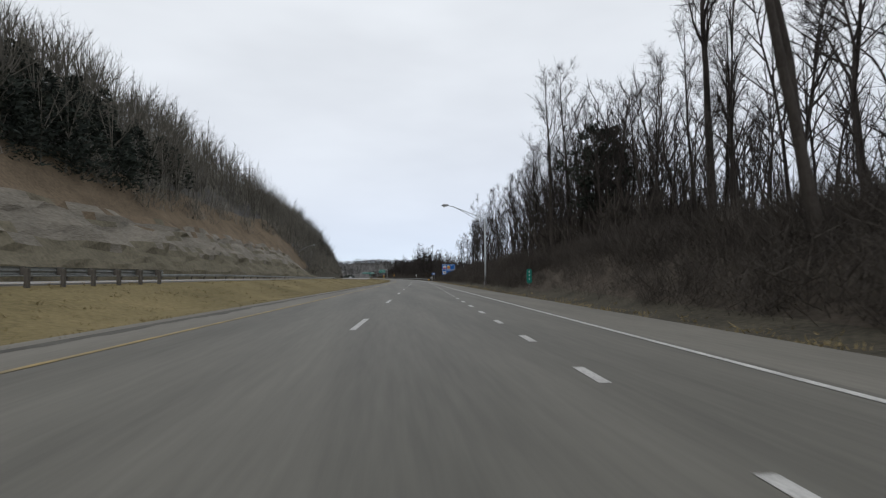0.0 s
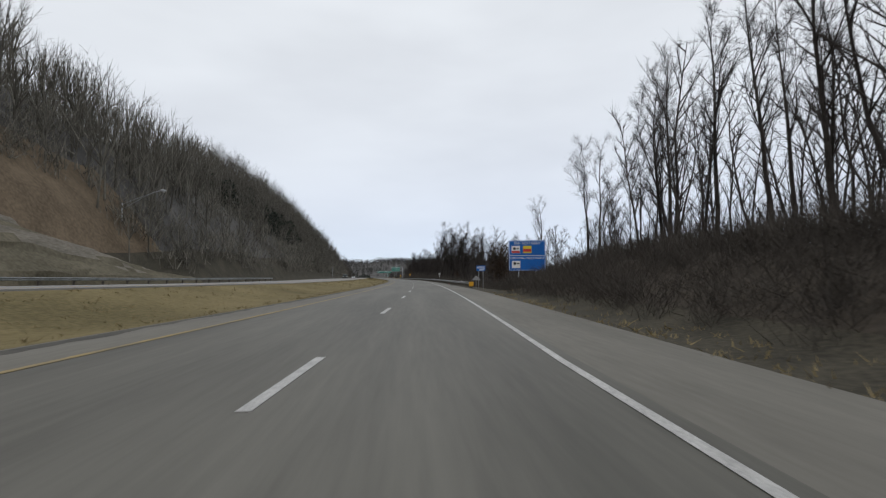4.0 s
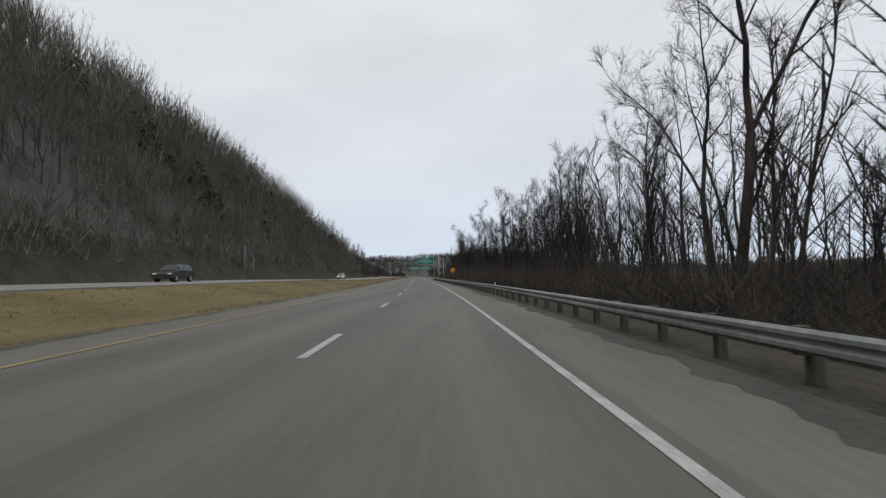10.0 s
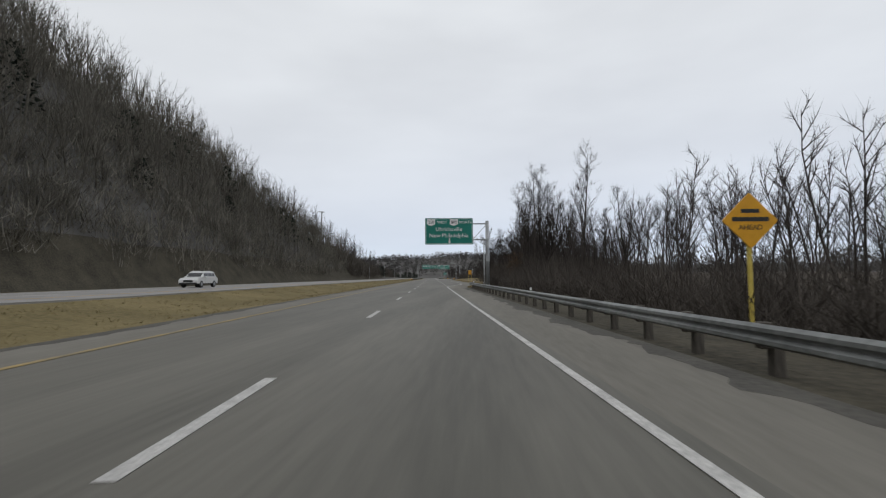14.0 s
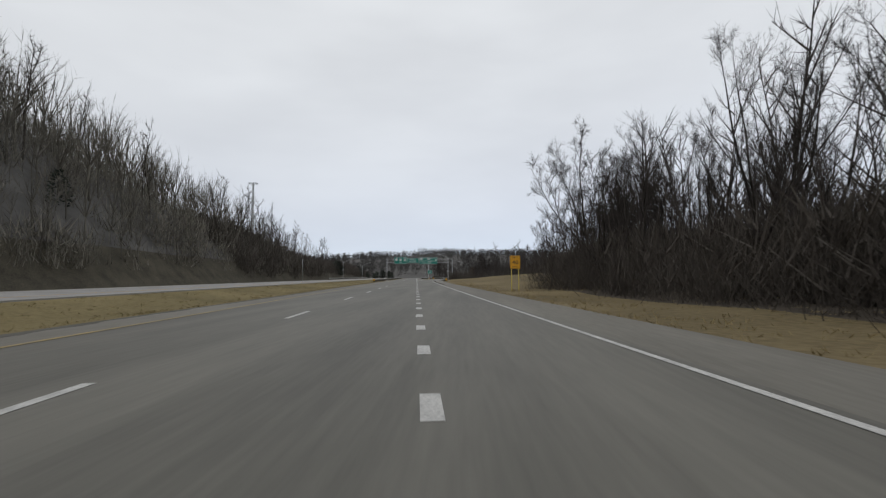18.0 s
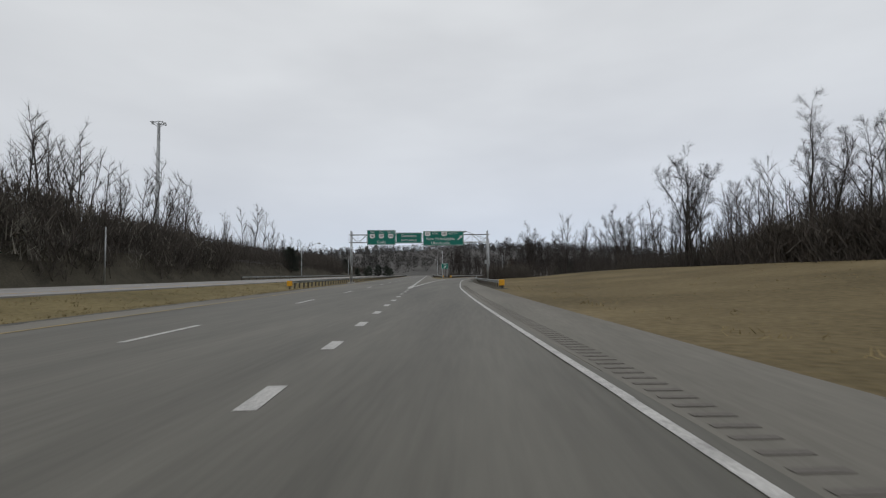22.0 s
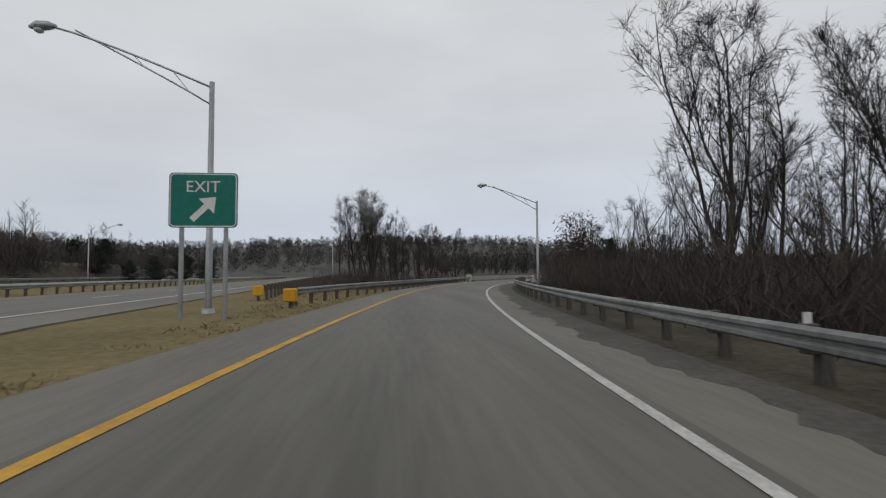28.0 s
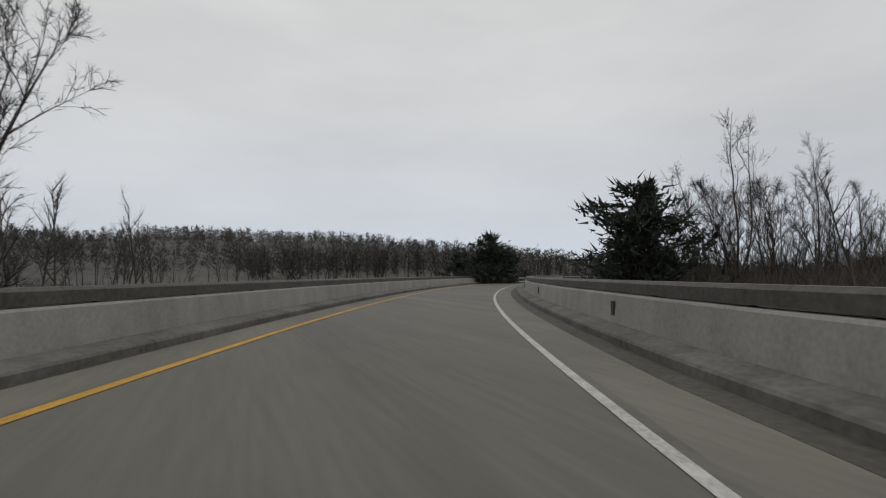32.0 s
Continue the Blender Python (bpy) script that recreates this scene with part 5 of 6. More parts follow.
plant("vase", 5.2, 730.4, -2.3, 0.68, 310, "lone tall bare tree over the ramp scrub")
for px, py, kind, sc in ((30.1, 769.9, 2, 0.72), (30.6, 767.4, "vase", 0.82), (32.9, 767.9, 3, 0.9), (36.0, 768.4, "vase", 0.9), (36.8, 765.8, 7, 0.85), (43.0, 767.0, 2, 0.8)):
    plant(kind, px, py, -3.0, sc, px * 50, "bare tree in a clump beyond the bridge")
for px, py, kind, sc in ((30.2, 193.4, 0, 1.0), (34.3, 195.3, 2, 0.85), (28.6, 195.5, 3, 0.55), (38.1, 197.1, 3, 0.5), (35.1, 199.2, 7, 0.6), (32.0, 197.5, 3, 0.5), (39.8, 191.8, 2, 0.85), (42.2, 190.7, 0, 1.0), (45.0, 194.0, 3, 0.9)):
    s = float(np.interp(py, LINE_Y, STATION))
    plant(kind, px, py, float(ground_z(s, px - float(np.interp(s, STATION, LINE_X)))) - 0.1, sc, px * 70, "tall slender bare tree behind the blue services sign")
for s, x, sc, lean in ((13.5, 13.2, 0.95, -9), (15.5, 14.4, 1.0, -13), (11.5, 14.8, 1.05, -10)):
    px, py = road_xy(s, x)
    plant(1, float(px), float(py), float(ground_z(s, x)) - 0.1, sc, 90 * x, "tall leaning bare tree on the roadside bank", lean)
for s, x, sc in ((236, 14.2, 1.3), (253, 13.4, 1.3), (242, 16.0, 1.2), (346, 14.4, 1.2), (634, 49.5, 1.6), (395, 22, 0.75), (654, 46, 1.1), (504, 19.5, 1.15)):
    px, py = road_xy(s, x)
    plant("wide", float(px), float(py), float(ground_z(s, x)) - 0.1, sc, s * 7 % 360, "broad bare tree with a fan of upright limbs")


# ---- leafy and evergreen trees ----
def conifer(seed, tall, wide, levels=14, clear=0.06, full=1.0):
    """Whorls of drooping boughs of uneven length, each carrying tufts of needles."""
    rng = np.random.default_rng(seed)
    p, q, boughs = [], [], []
    for k in range(levels):
        u = clear + (0.98 - clear) * (k + rng.uniform(-0.3, 0.3)) / levels
        for j in range(7):
            a = rng.uniform(0, 2 * np.pi)
            r = wide * min(1.0, 1.9 * (1 - u) ** 0.85 + 0.1) * rng.uniform(0.5, 1.1) * (0.75 + 0.25 * math.sin(a + k)) * (1.0 if clear < 0.2 else min(1.0, 0.45 + 1.6 * (u - clear)))
            base = np.array([0, 0, tall * u])
            end = base + np.array([r * math.cos(a), r * math.sin(a), r * rng.uniform(-0.12, 0.4)])
            boughs.append((base, end, 0.03, 0.01))
            for h in range(int((9 + 13 * r / wide) * full)):
                c = base + (end - base) * rng.uniform(0.3, 1.05) + rng.normal(0, 0.13, 3)
                d = (end - base) / max(r, 0.2)
                for g in range(5):
                    e = c + rng.normal(0, 0.16, 3)
                    p.append(e)
                    q.append(e + d * rng.uniform(0.1, 0.4) + rng.normal(0, 0.2, 3) + np.array([0, 0, 0.1]))
    v, t = merge([slivers(np.array(p), np.array(q), 0.07), tubes_np(*[np.array([s[k] for s in boughs]) for k in range(4)], 3)])
    tv, tt = tubes_np([(0, 0, -0.5)], [(0, 0, tall * 0.97)], [0.05 + tall * 0.012], [0.03], 7)
    return mesh_tris("trunk", tv, tt, BARK), mesh_tris("crown", v, t, NEEDLES)


def leafy(seed, tall, wide):
    rng = np.random.default_rng(seed)
    trunk, crown = bare_tree(seed, tall, 2, 0.05, 0.6, 0.3, 10)
    p, q = [], []
    for k in range(150):
        u = np.clip(rng.normal(0, 0.42, 3), -0.62, 0.62)
        c = np.array([u[0] * wide, u[1] * wide, tall * 0.62 + u[2] * tall * 0.5])
        for h in range(16):
            e = c + rng.normal(0, 0.28, 3)
            p.append(e)
            q.append(e + rng.normal(0, 0.14, 3))
    v, t = slivers(np.array(p), np.array(q), 0.05)
    return trunk, crown, mesh_tris("leaves", v, t, DEAD_LEAVES)


pine = tree_thing(*conifer(5, 8.6, 4.4), "dark green evergreen tree", "tree", "evergreens")
PINES = [(26.4, 772, 1.5), (30.4, 776, 1.15), (33.5, 807.7, 1.4), (37.5, 812, 1.15), (30.2, 811, 1.1)]
PINES += [(-78 + 3.3 * k, 775 + 5 * math.sin(k * 2.1), 0.55 + 0.1 * math.sin(k * 1.3)) for k in range(9)]
PINES += [(-62.5, 678, 0.75), (-65.0, 682, 0.6)]
for k, (px, py, sc) in enumerate(PINES):
    s = float(np.interp(py, LINE_Y, STATION))
    z = float(ground_z(s, px - float(np.interp(s, STATION, LINE_X)))) - 0.1
    m = pose(px, py, z, 0, 0, 47 * k) @ Matrix.Scale(sc, 4)
    if k == 0:
        pine.matrix_basis = m
    else:
        copy_thing(pine, m).matrix_basis = m
    # evergreens keep one shared label
tall_pine = tree_thing(*conifer(15, 13.0, 4.6, 9, 0.34, 0.6), "tall loose evergreen tree with a bare lower trunk", "tree", "roadside evergreens")
for k, (px, py, sc) in enumerate(((19.4, 43.0, 0.98), (22.4, 46.0, 1.05), (25.5, 51, 0.95))):
    s = float(np.interp(py, LINE_Y, STATION))
    m = pose(px, py, float(ground_z(s, px - float(np.interp(s, STATION, LINE_X)))) - 0.1, 0, 0, 61 * k) @ Matrix.Scale(sc, 4)
    if k == 0:
        tall_pine.matrix_basis = m
    else:
        copy_thing(tall_pine, m).matrix_basis = m
lt = leafy(9, 6.5, 2.0)
oak = tree_thing(lt[0], lt[1], "small tree still holding brown leaves", "tree", "brown-leaved trees")
part("leaves", lt[2], oak, label="clinging brown leaves")
for k, (s, x, sc) in enumerate(((197, 16.4, 1.35), (202, 17.5, 1.0), (714.2, 32.7, 1.05), (250, 15, 0.8), (452, 17, 0.9))):
    px, py = road_xy(s, x)
    m = pose(float(px), float(py), float(ground_z(s, x)) - 0.1, 0, 0, 70 * k) @ Matrix.Scale(sc, 4)
    if k == 0:
        oak.matrix_basis = m
    else:
        copy_thing(oak, m).matrix_basis = m


# ---- woods and brush that nobody could count ----
def far_tree(seed):
    """A bare tree on the hillside: a short bole, a fan of limbs and a domed haze of twigs, about 11 m tall."""
    rng = np.random.default_rng(seed)
    top = rng.uniform(9.5, 12.0)
    fork = np.array([rng.normal(0, 0.2), rng.normal(0, 0.2), top * rng.uniform(0.28, 0.45)])
    p0, p1 = [(0, 0, -0.6)], [fork]
    r0, r1 = [0.15], [0.11]
    a_, b_ = [], []
    wide = rng.uniform(0.24, 0.36) * top
    for k in range(7):
        a = 2 * np.pi * (k + rng.uniform(-0.4, 0.4)) / 7
        reach = wide * (0.2 if k == 0 else rng.uniform(0.5, 1.0))
        e = np.array([reach * np.cos(a), reach * np.sin(a), top * (1.0 - 0.32 * (reach / wide) ** 2 * rng.uniform(0.6, 1.2))])
        p0.append(fork)
        p1.append(fork + (e - fork) * 0.85)
        r0.append(0.07)
        r1.append(0.02)
        for h in range(13):
            c = fork + (e - fork) * rng.uniform(0.3, 1.0)
            a_.append(c)
            b_.append(c + (e - fork) / np.linalg.norm(e - fork) * rng.uniform(0.5, 1.3) + rng.normal(0, 0.55, 3) + np.array([0, 0, 0.3]))
    return merge([tubes_np(p0, p1, np.array(r0), np.array(r1), 3), slivers(np.array(a_), np.array(b_), 0.026)])


def mid_tree(seed):
    """A fuller bare tree for the rows behind, about 14 m tall."""
    rng = np.random.default_rng(seed)
    tp, tr = grow(rng, (0, 0, -0.5), (rng.normal(0, 0.05), rng.normal(0, 0.05), 1), 14.0, 0.15, 5, 0.06, 0.02, 0.15)
    seg = [(tp[k], tp[k + 1], tr[k], tr[k + 1]) for k in range(5)]
    a_, b_ = [], []
    for k in range(14):
        u = 0.3 + 0.67 * (k + rng.uniform(0, 1)) / 14
        i = min(int(u * 5), 4)
        base = tp[i] + (tp[i + 1] - tp[i]) * (u * 5 - i)
        a = rng.uniform(0, 2 * np.pi)
        ln = rng.uniform(2.6, 4.8) * (0.55 + 0.45 * math.sin(math.pi * min(1.0, 1.15 * u))) * (1.2 - 0.5 * u)
        lp, lr = grow(rng, base, (np.cos(a), np.sin(a), rng.uniform(1.0, 2.2)), ln, 0.055, 2, 0.14, 0.06, 0.3)
        seg.append((lp[0], lp[2], lr[0], lr[2]))
        for h in range(15):
            c = lp[0] + (lp[2] - lp[0]) * rng.uniform(0.25, 1.0)
            a_.append(c)
            b_.append(c + (lp[2] - lp[1]) / ln * rng.uniform(0.5, 1.4) + rng.normal(0, 0.45, 3) + np.array([0, 0, 0.3]))
    return merge([tubes_np(*[np.array([q[k] for q in seg]) for k in range(4)], 3), slivers(np.array(a_), np.array(b_), 0.018)])


def haze_tree(seed):
    """A crown seen from very far: a few dozen twigs."""
    rng = np.random.default_rng(seed)
    n_ = 40
    u = rng.uniform(0, 1, n_)
    out = 2.3 * np.sin(np.pi * (0.12 + 0.82 * u)) * np.sqrt(rng.uniform(0, 1, n_))
    a = rng.uniform(0, 2 * np.pi, n_)
    a_ = np.stack([out * np.cos(a), out * np.sin(a), 7.5 * u], 1)
    b_ = a_ + np.stack([rng.normal(0, 1.0, n_), rng.normal(0, 1.0, n_), rng.uniform(0.4, 2.0, n_)], 1)
    return slivers(a_, b_, 0.20)


def hill_pine(seed):
    rng = np.random.default_rng(seed)
    n_ = 260
    u = rng.uniform(0.05, 1, n_)
    a = rng.uniform(0, 2 * np.pi, n_)
    r_ = 2.7 * (1 - u) ** 0.7 * rng.uniform(0.3, 1, n_) + 0.1
    p_ = np.stack([r_ * np.cos(a), r_ * np.sin(a), 6.2 * u], 1)
    return slivers(p_, p_ + np.stack([np.cos(a) * 0.5, np.sin(a) * 0.5, 0.1 + 0 * a], 1) + rng.normal(0, 0.2, (n_, 3)), 0.16)


def bush(seed, n=44, tall=1.9, wide=0.9, w=0.0115):
    rng = np.random.default_rng(seed)
    a = rng.normal(0, wide * 0.35, (n, 3))
    a[:, 2] = rng.uniform(-0.3, tall * 0.5, n)
    b = a + np.stack([rng.normal(0, wide * 0.5, n), rng.normal(0, wide * 0.5, n), rng.uniform(0.3, 1.0, n) * tall * 0.62], 1)
    return slivers(a, b, w)


def thicket(seed, n_=48, w=0.017):
    """A head-high and taller tangle of thin stems."""
    rng = np.random.default_rng(seed)
    a_ = rng.normal(0, 0.75, (n_, 3))
    a_[:, 2] = np.where(np.arange(n_) % 3 == 0, -0.3, rng.uniform(0.3, 2.4, n_))
    b_ = a_ + np.stack([rng.normal(0, 0.65, n_), rng.normal(0, 0.65, n_), rng.uniform(0.5, 2.2, n_)], 1)
    return slivers(a_, b_, w)


def tuft(seed):
    rng = np.random.default_rng(seed)
    n = 9
    a = rng.normal(0, 0.10, (n, 3))
    a[:, 2] = -0.03
    b = a + np.stack([rng.normal(0, 0.09, n), rng.normal(0, 0.09, n), rng.uniform(0.04, 0.13, n)], 1)
    return slivers(a, b, 0.012)


FAR_TREES, BUSHES, TUFTS = [far_tree(k) for k in range(14)], [bush(40 + k) for k in range(10)], [tuft(80 + k) for k in range(8)]
THICKETS = [thicket(300 + k) for k in range(8)]
HEDGES = [thicket(330 + k, 66, 0.042) for k in range(8)]


def scatter(name, templates, s, x, scale, mat, label, category, seed, flat=1.0):
    """Many copies of a few templates, joined, on the ground at stations s and offsets x."""
    rng = np.random.default_rng(seed)
    px, py = road_xy(s, x)
    z = ground_z(s, x)
    which = rng.integers(0, len(templates), len(s))
    chunks = []
    for k, (tv, tt) in enumerate(templates):
        idx = np.nonzero(which == k)[0]
        if not len(idx):
            continue
        a = rng.uniform(0, 2 * np.pi, len(idx))
        c, sn = np.cos(a)[:, None], np.sin(a)[:, None]
        sc = scale[idx][:, None]
        vx, vy, vz = (tv[None, :, 0] * c - tv[None, :, 1] * sn) * sc, (tv[None, :, 0] * sn + tv[None, :, 1] * c) * sc, tv[None, :, 2] * sc * flat
        v = np.stack([vx + px[idx][:, None], vy + py[idx][:, None], vz + z[idx][:, None]], 2).reshape(-1, 3)
        t = (tt[None] + (np.arange(len(idx)) * len(tv))[:, None, None]).reshape(-1, 3)
        chunks.append((v, t))
    v, t = merge(chunks)
    return tagged(new(name, mesh_tris(name, v, t, mat)), label, category, kind="stuff")


def keep(s, x, gap=0.5):
    px, py = road_xy(s, x)
    d, o = ramp_offset(px, py)
    on_ramp = (d > 58) & (d < 418) & (o > -8.2 - gap) & (o < 5.2 + gap)
    ok = ~on_ramp & ~((x > -30.5) & (x < edge_right(s) + 3.8 + gap)) & ~((s > 640) & (x > -31) & (x < 12))
    return s[ok], x[ok]


rng = np.random.default_rng(3)
# hill woods
n = 3900
s = rng.uniform(-140, 600, n)
x = -32 - 62 * rng.uniform(0, 1, n) ** 1.15
ok = ~((s < 163) & (x > -40)) & ~((s > 500) & (rng.uniform(0, 1, n) < 0.3))
s, x = s[ok], x[ok]
size = rng.uniform(0.65, 1.3, len(s)) * np.interp(x, [-40, -33], [1.0, 0.6])
scatter("hill_woods", FAR_TREES, s, x, size, WOODS, "dense leafless woods covering the steep hillside", "woods", 4)
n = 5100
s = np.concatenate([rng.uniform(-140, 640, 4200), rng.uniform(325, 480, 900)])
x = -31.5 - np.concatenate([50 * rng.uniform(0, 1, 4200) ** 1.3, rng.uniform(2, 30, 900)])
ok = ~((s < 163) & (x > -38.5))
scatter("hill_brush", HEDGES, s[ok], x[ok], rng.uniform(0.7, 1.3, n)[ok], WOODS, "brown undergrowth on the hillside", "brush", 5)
# right-hand bank and roadside brush
def bank_band(n, s0, s1, lo, hi, power=1.0):
    s = rng.uniform(s0, s1, n)
    u = rng.uniform(0, 1, n) ** power
    return s, lo(s) + (hi(s) - lo(s)) * u


sb, xb = [], []
for n, s0, s1, lo, hi, pw in ((2900, -10, 150, lambda s: edge_right(s) + 3.9, lambda s: edge_right(s) + 10, 1.0), (2700, -10, 152, lambda s: edge_right(s) + 7, lambda s: edge_right(s) + 19, 1.0), (2300, 172, 428, lambda s: 8.9 + 0 * s, lambda s: 26 + 0 * s, 1.1), (1500, 172, 428, lambda s: 8.9 + 0 * s, lambda s: 15 + 0 * s, 1.0),
                              (1300, 428, 512, lambda s: 15.5 + 0 * s, lambda s: 31 + 0 * s, 1.0), (900, 512, 640, lambda s: np.interp(s, [512, 540, 640], [28, 43, 50]), lambda s: np.interp(s, [512, 540, 640], [42, 58, 66]), 1.0),
                              (520, 172, 290, lambda s: 24 + 0 * s, lambda s: 46 + 0 * s, 1.0), (420, 150, 176, lambda s: 18 + 0 * s, lambda s: 32 + 0 * s, 1.0), (1500, 640, 800, lambda s: np.interp(s, [640, 655, 680, 700, 720, 800], [40, 26, 22, 24, 29, 46]), lambda s: np.interp(s, [640, 660, 800], [60, 60, 110]), 1.2),
                              (1700, 700, 860, lambda s: 11 + 0 * s, lambda s: np.interp(s, [700, 860], [16, 60]), 1.0), (1700, 560, 860, lambda s: -46 + 0 * s, lambda s: -32 + 0 * s, 1.0)):
    a, b = bank_band(n, s0, s1, lo, hi, pw)
    a, b = keep(a, b)
    sb.append(a)
    xb.append(b)
sb, xb = np.concatenate(sb), np.concatenate(xb)
near_marker = (sb > 18) & (sb < 41) & (xb < 12.5)
ok = ~(near_marker & (xb < 11) & (rng.uniform(0, 1, len(sb)) < 0.25)) & ~((sb > 150) & (sb < 176) & (xb < 11))
sb, xb = sb[ok], xb[ok]
sel = ~((sb > 640) & (sb < 715) & (xb > 10) & (xb < 45) & (rng.uniform(0, 1, len(sb)) < 0.6))
sb, xb = sb[sel], xb[sel]
tall_ones = (rng.uniform(0, 1, len(sb)) < 0.5) & ((xb > np.where(sb < 152, 19.5, edge_right(sb) + 8)) | (sb > 505)) & ~((sb > 172) & (sb < 275)) & ~((sb > 690) & (xb < 75) & (xb > 0))
scatter("thickets", THICKETS, sb[tall_ones], xb[tall_ones], rng.uniform(0.7, 1.35, int(tall_ones.sum())), BRUSH, "tall tangled leafless thickets", "brush", 16)
sb, xb = sb[~tall_ones], xb[~tall_ones]
scatter("roadside_brush", BUSHES, sb, xb, rng.uniform(0.75, 1.6, len(sb)) * np.where((sb > 700) & (xb > 0) & (xb < 75), 0.85, np.where((sb > 172) & (sb < 290), np.interp(sb, [180, 225, 290], [0.82, 0.8, 1.0]), 1.0) * np.where(sb < 152, np.interp(sb, [0, 60], [0.85, 0.6]) * np.where((sb > 18) & (sb < 41) & (xb < 12.5), 0.6, 1.0), 1.0)), BRUSH, "tangled leafless brown brush beside the road", "brush", 6)
# the dark band of scrub that edges the field, the ramp and the far carriageway
sd, xd = [], []
for n, s0, s1, lo, hi in ((1250, 525, 700, lambda s: np.interp(s, [525, 545, 650, 700], [36, 47, 52, 52]), lambda s: np.interp(s, [525, 545, 650, 700], [46, 60, 66, 70])),
                          (170, 36, 64, lambda s: 17 + 0 * s, lambda s: 27 + 0 * s),
                          (640, 540, 606, lambda s: np.interp(s, [540, 576], [35, 44]), lambda s: np.interp(s, [540, 576], [46, 58])),
                          (620, 172, 330, lambda s: 44 + 0 * s, lambda s: 84 + 0 * s),
                          (620, 438, 516, lambda s: np.interp(s, [438, 500, 516], [18, 20, 25]), lambda s: np.interp(s, [438, 516], [30, 36])),
                          (380, 512, 546, lambda s: np.interp(s, [512, 546], [25, 40]), lambda s: np.interp(s, [512, 546], [36, 52])),
                          (800, 560, 760, lambda s: -41 + 0 * s, lambda s: -30.8 + 0 * s)):
    a, b = bank_band(n, s0, s1, lo, hi)
    a, b = keep(a, b, 2)
    sd.append(a)
    xd.append(b)
sd, xd = np.concatenate(sd), np.concatenate(xd)
dr = np.concatenate([rng.uniform(112, 208, 2500), rng.uniform(210, 312, 520), rng.uniform(222, 250, 140), rng.uniform(226, 312, 1900)])
orr = np.concatenate([6.9 + 8 * rng.uniform(0, 1, 2500) ** 1.3, rng.uniform(8.5, 18, 520), -rng.uniform(11, 22, 140), rng.uniform(13, 36, 1900)])
px, py = ramp_xy(dr, orr)
sr = np.interp(py, LINE_Y, STATION)
hr = np.interp(sr, STATION, TURN)
sr = sr + (px - np.interp(sr, STATION, LINE_X)) * np.sin(hr)
xr = (px - np.interp(sr, STATION, LINE_X)) * np.cos(hr) - (py - np.interp(sr, STATION, LINE_Y)) * np.sin(hr)
scatter("ramp_scrub", THICKETS + BUSHES, sr, xr, rng.uniform(0.6, 0.95, len(sr)) * np.where(dr > 209, np.where(orr > 0, 1.5, 1.35), 1.0), BRUSH, "dense dark scrub walling the ramp", "brush", 27)
px, py = road_xy(sd, xd)
dn, on = ramp_offset(px, py)
near = (dn > 110) & (np.abs(on) < 60)
scatter("scrub_band", HEDGES, sd[~near], xd[~near], rng.uniform(1.0, 1.55, int((~near).sum())) * np.where((sd > 520) & (xd > 0), 1.15, 1.0)[~near], BRUSH, "dark band of tall leafless scrub", "brush", 26)
scatter("ramp_thicket", THICKETS, sd[near], xd[near], rng.uniform(0.9, 1.4, int(near.sum())), BRUSH, "tall tangled scrub beyond the ramp", "brush", 29)
# rows of trees behind
MID = [mid_tree(140 + k) for k in range(10)]
sm, xm = [], []
for n, s0, s1, lo, hi in ((70, 40, 85, lambda s: 17 + 0 * s, lambda s: 30 + 0 * s), (310, -20, 155, lambda s: 17 + 0 * s, lambda s: 42 + 0 * s), (40, 155, 215, lambda s: 34 + 0 * s, lambda s: 60 + 0 * s), (240, 222, 350, lambda s: 16 + 0 * s, lambda s: 40 + 0 * s),
                          (120, 345, 430, lambda s: 26 + 0 * s, lambda s: 56 + 0 * s), (120, 425, 515, lambda s: 20 + 0 * s, lambda s: 46 + 0 * s),
                          (270, 505, 690, lambda s: np.interp(s, [505, 540, 680], [34, 48, 54]), lambda s: np.interp(s, [505, 540, 680], [60, 76, 84])),
                          (60, 655, 735, lambda s: np.interp(s, [655, 735], [32, 50]), lambda s: np.interp(s, [655, 735], [56, 76])), (90, 660, 800, lambda s: np.interp(s, [660, 800], [40, 80]), lambda s: np.interp(s, [660, 800], [80, 140])),
                          (130, 520, 870, lambda s: -74 + 0 * s, lambda s: -40 + 0 * s), (46, 575, 640, lambda s: -50 + 0 * s, lambda s: -34 + 0 * s), (24, 640, 740, lambda s: -50 + 0 * s, lambda s: -34 + 0 * s), (70, 740, 900, lambda s: np.interp(s, [740, 900], [13, 16]), lambda s: np.interp(s, [740, 900], [24, 60]))):
    a, b = bank_band(n, s0, s1, lo, hi)
    a, b = keep(a, b, 5)
    sm.append(a)
    xm.append(b)
sm, xm = np.concatenate(sm), np.concatenate(xm)
scatter("back_row_trees", MID, sm, xm, rng.uniform(0.6, 1.1, len(sm)) * np.where(sm > 690, 0.75, 1.0), TWIGS, "dense rows of bare trees behind the roadside trees", "woods", 8)
n = 200
scatter("hill_evergreens", [hill_pine(200 + k) for k in range(5)], np.concatenate([rng.normal(56, 17, n // 2), np.where(rng.uniform(0, 1, n - n // 2) < 0.6, rng.normal(255, 14, n - n // 2), rng.uniform(330, 520, n - n // 2))]), np.concatenate([-39 - rng.uniform(0, 13, n // 2), -37 - rng.uniform(0, 22, n - n // 2)]), rng.uniform(0.7, 1.3, n), NEEDLES, "dark cedars scattered over the wooded hillside", "evergreens", 15)
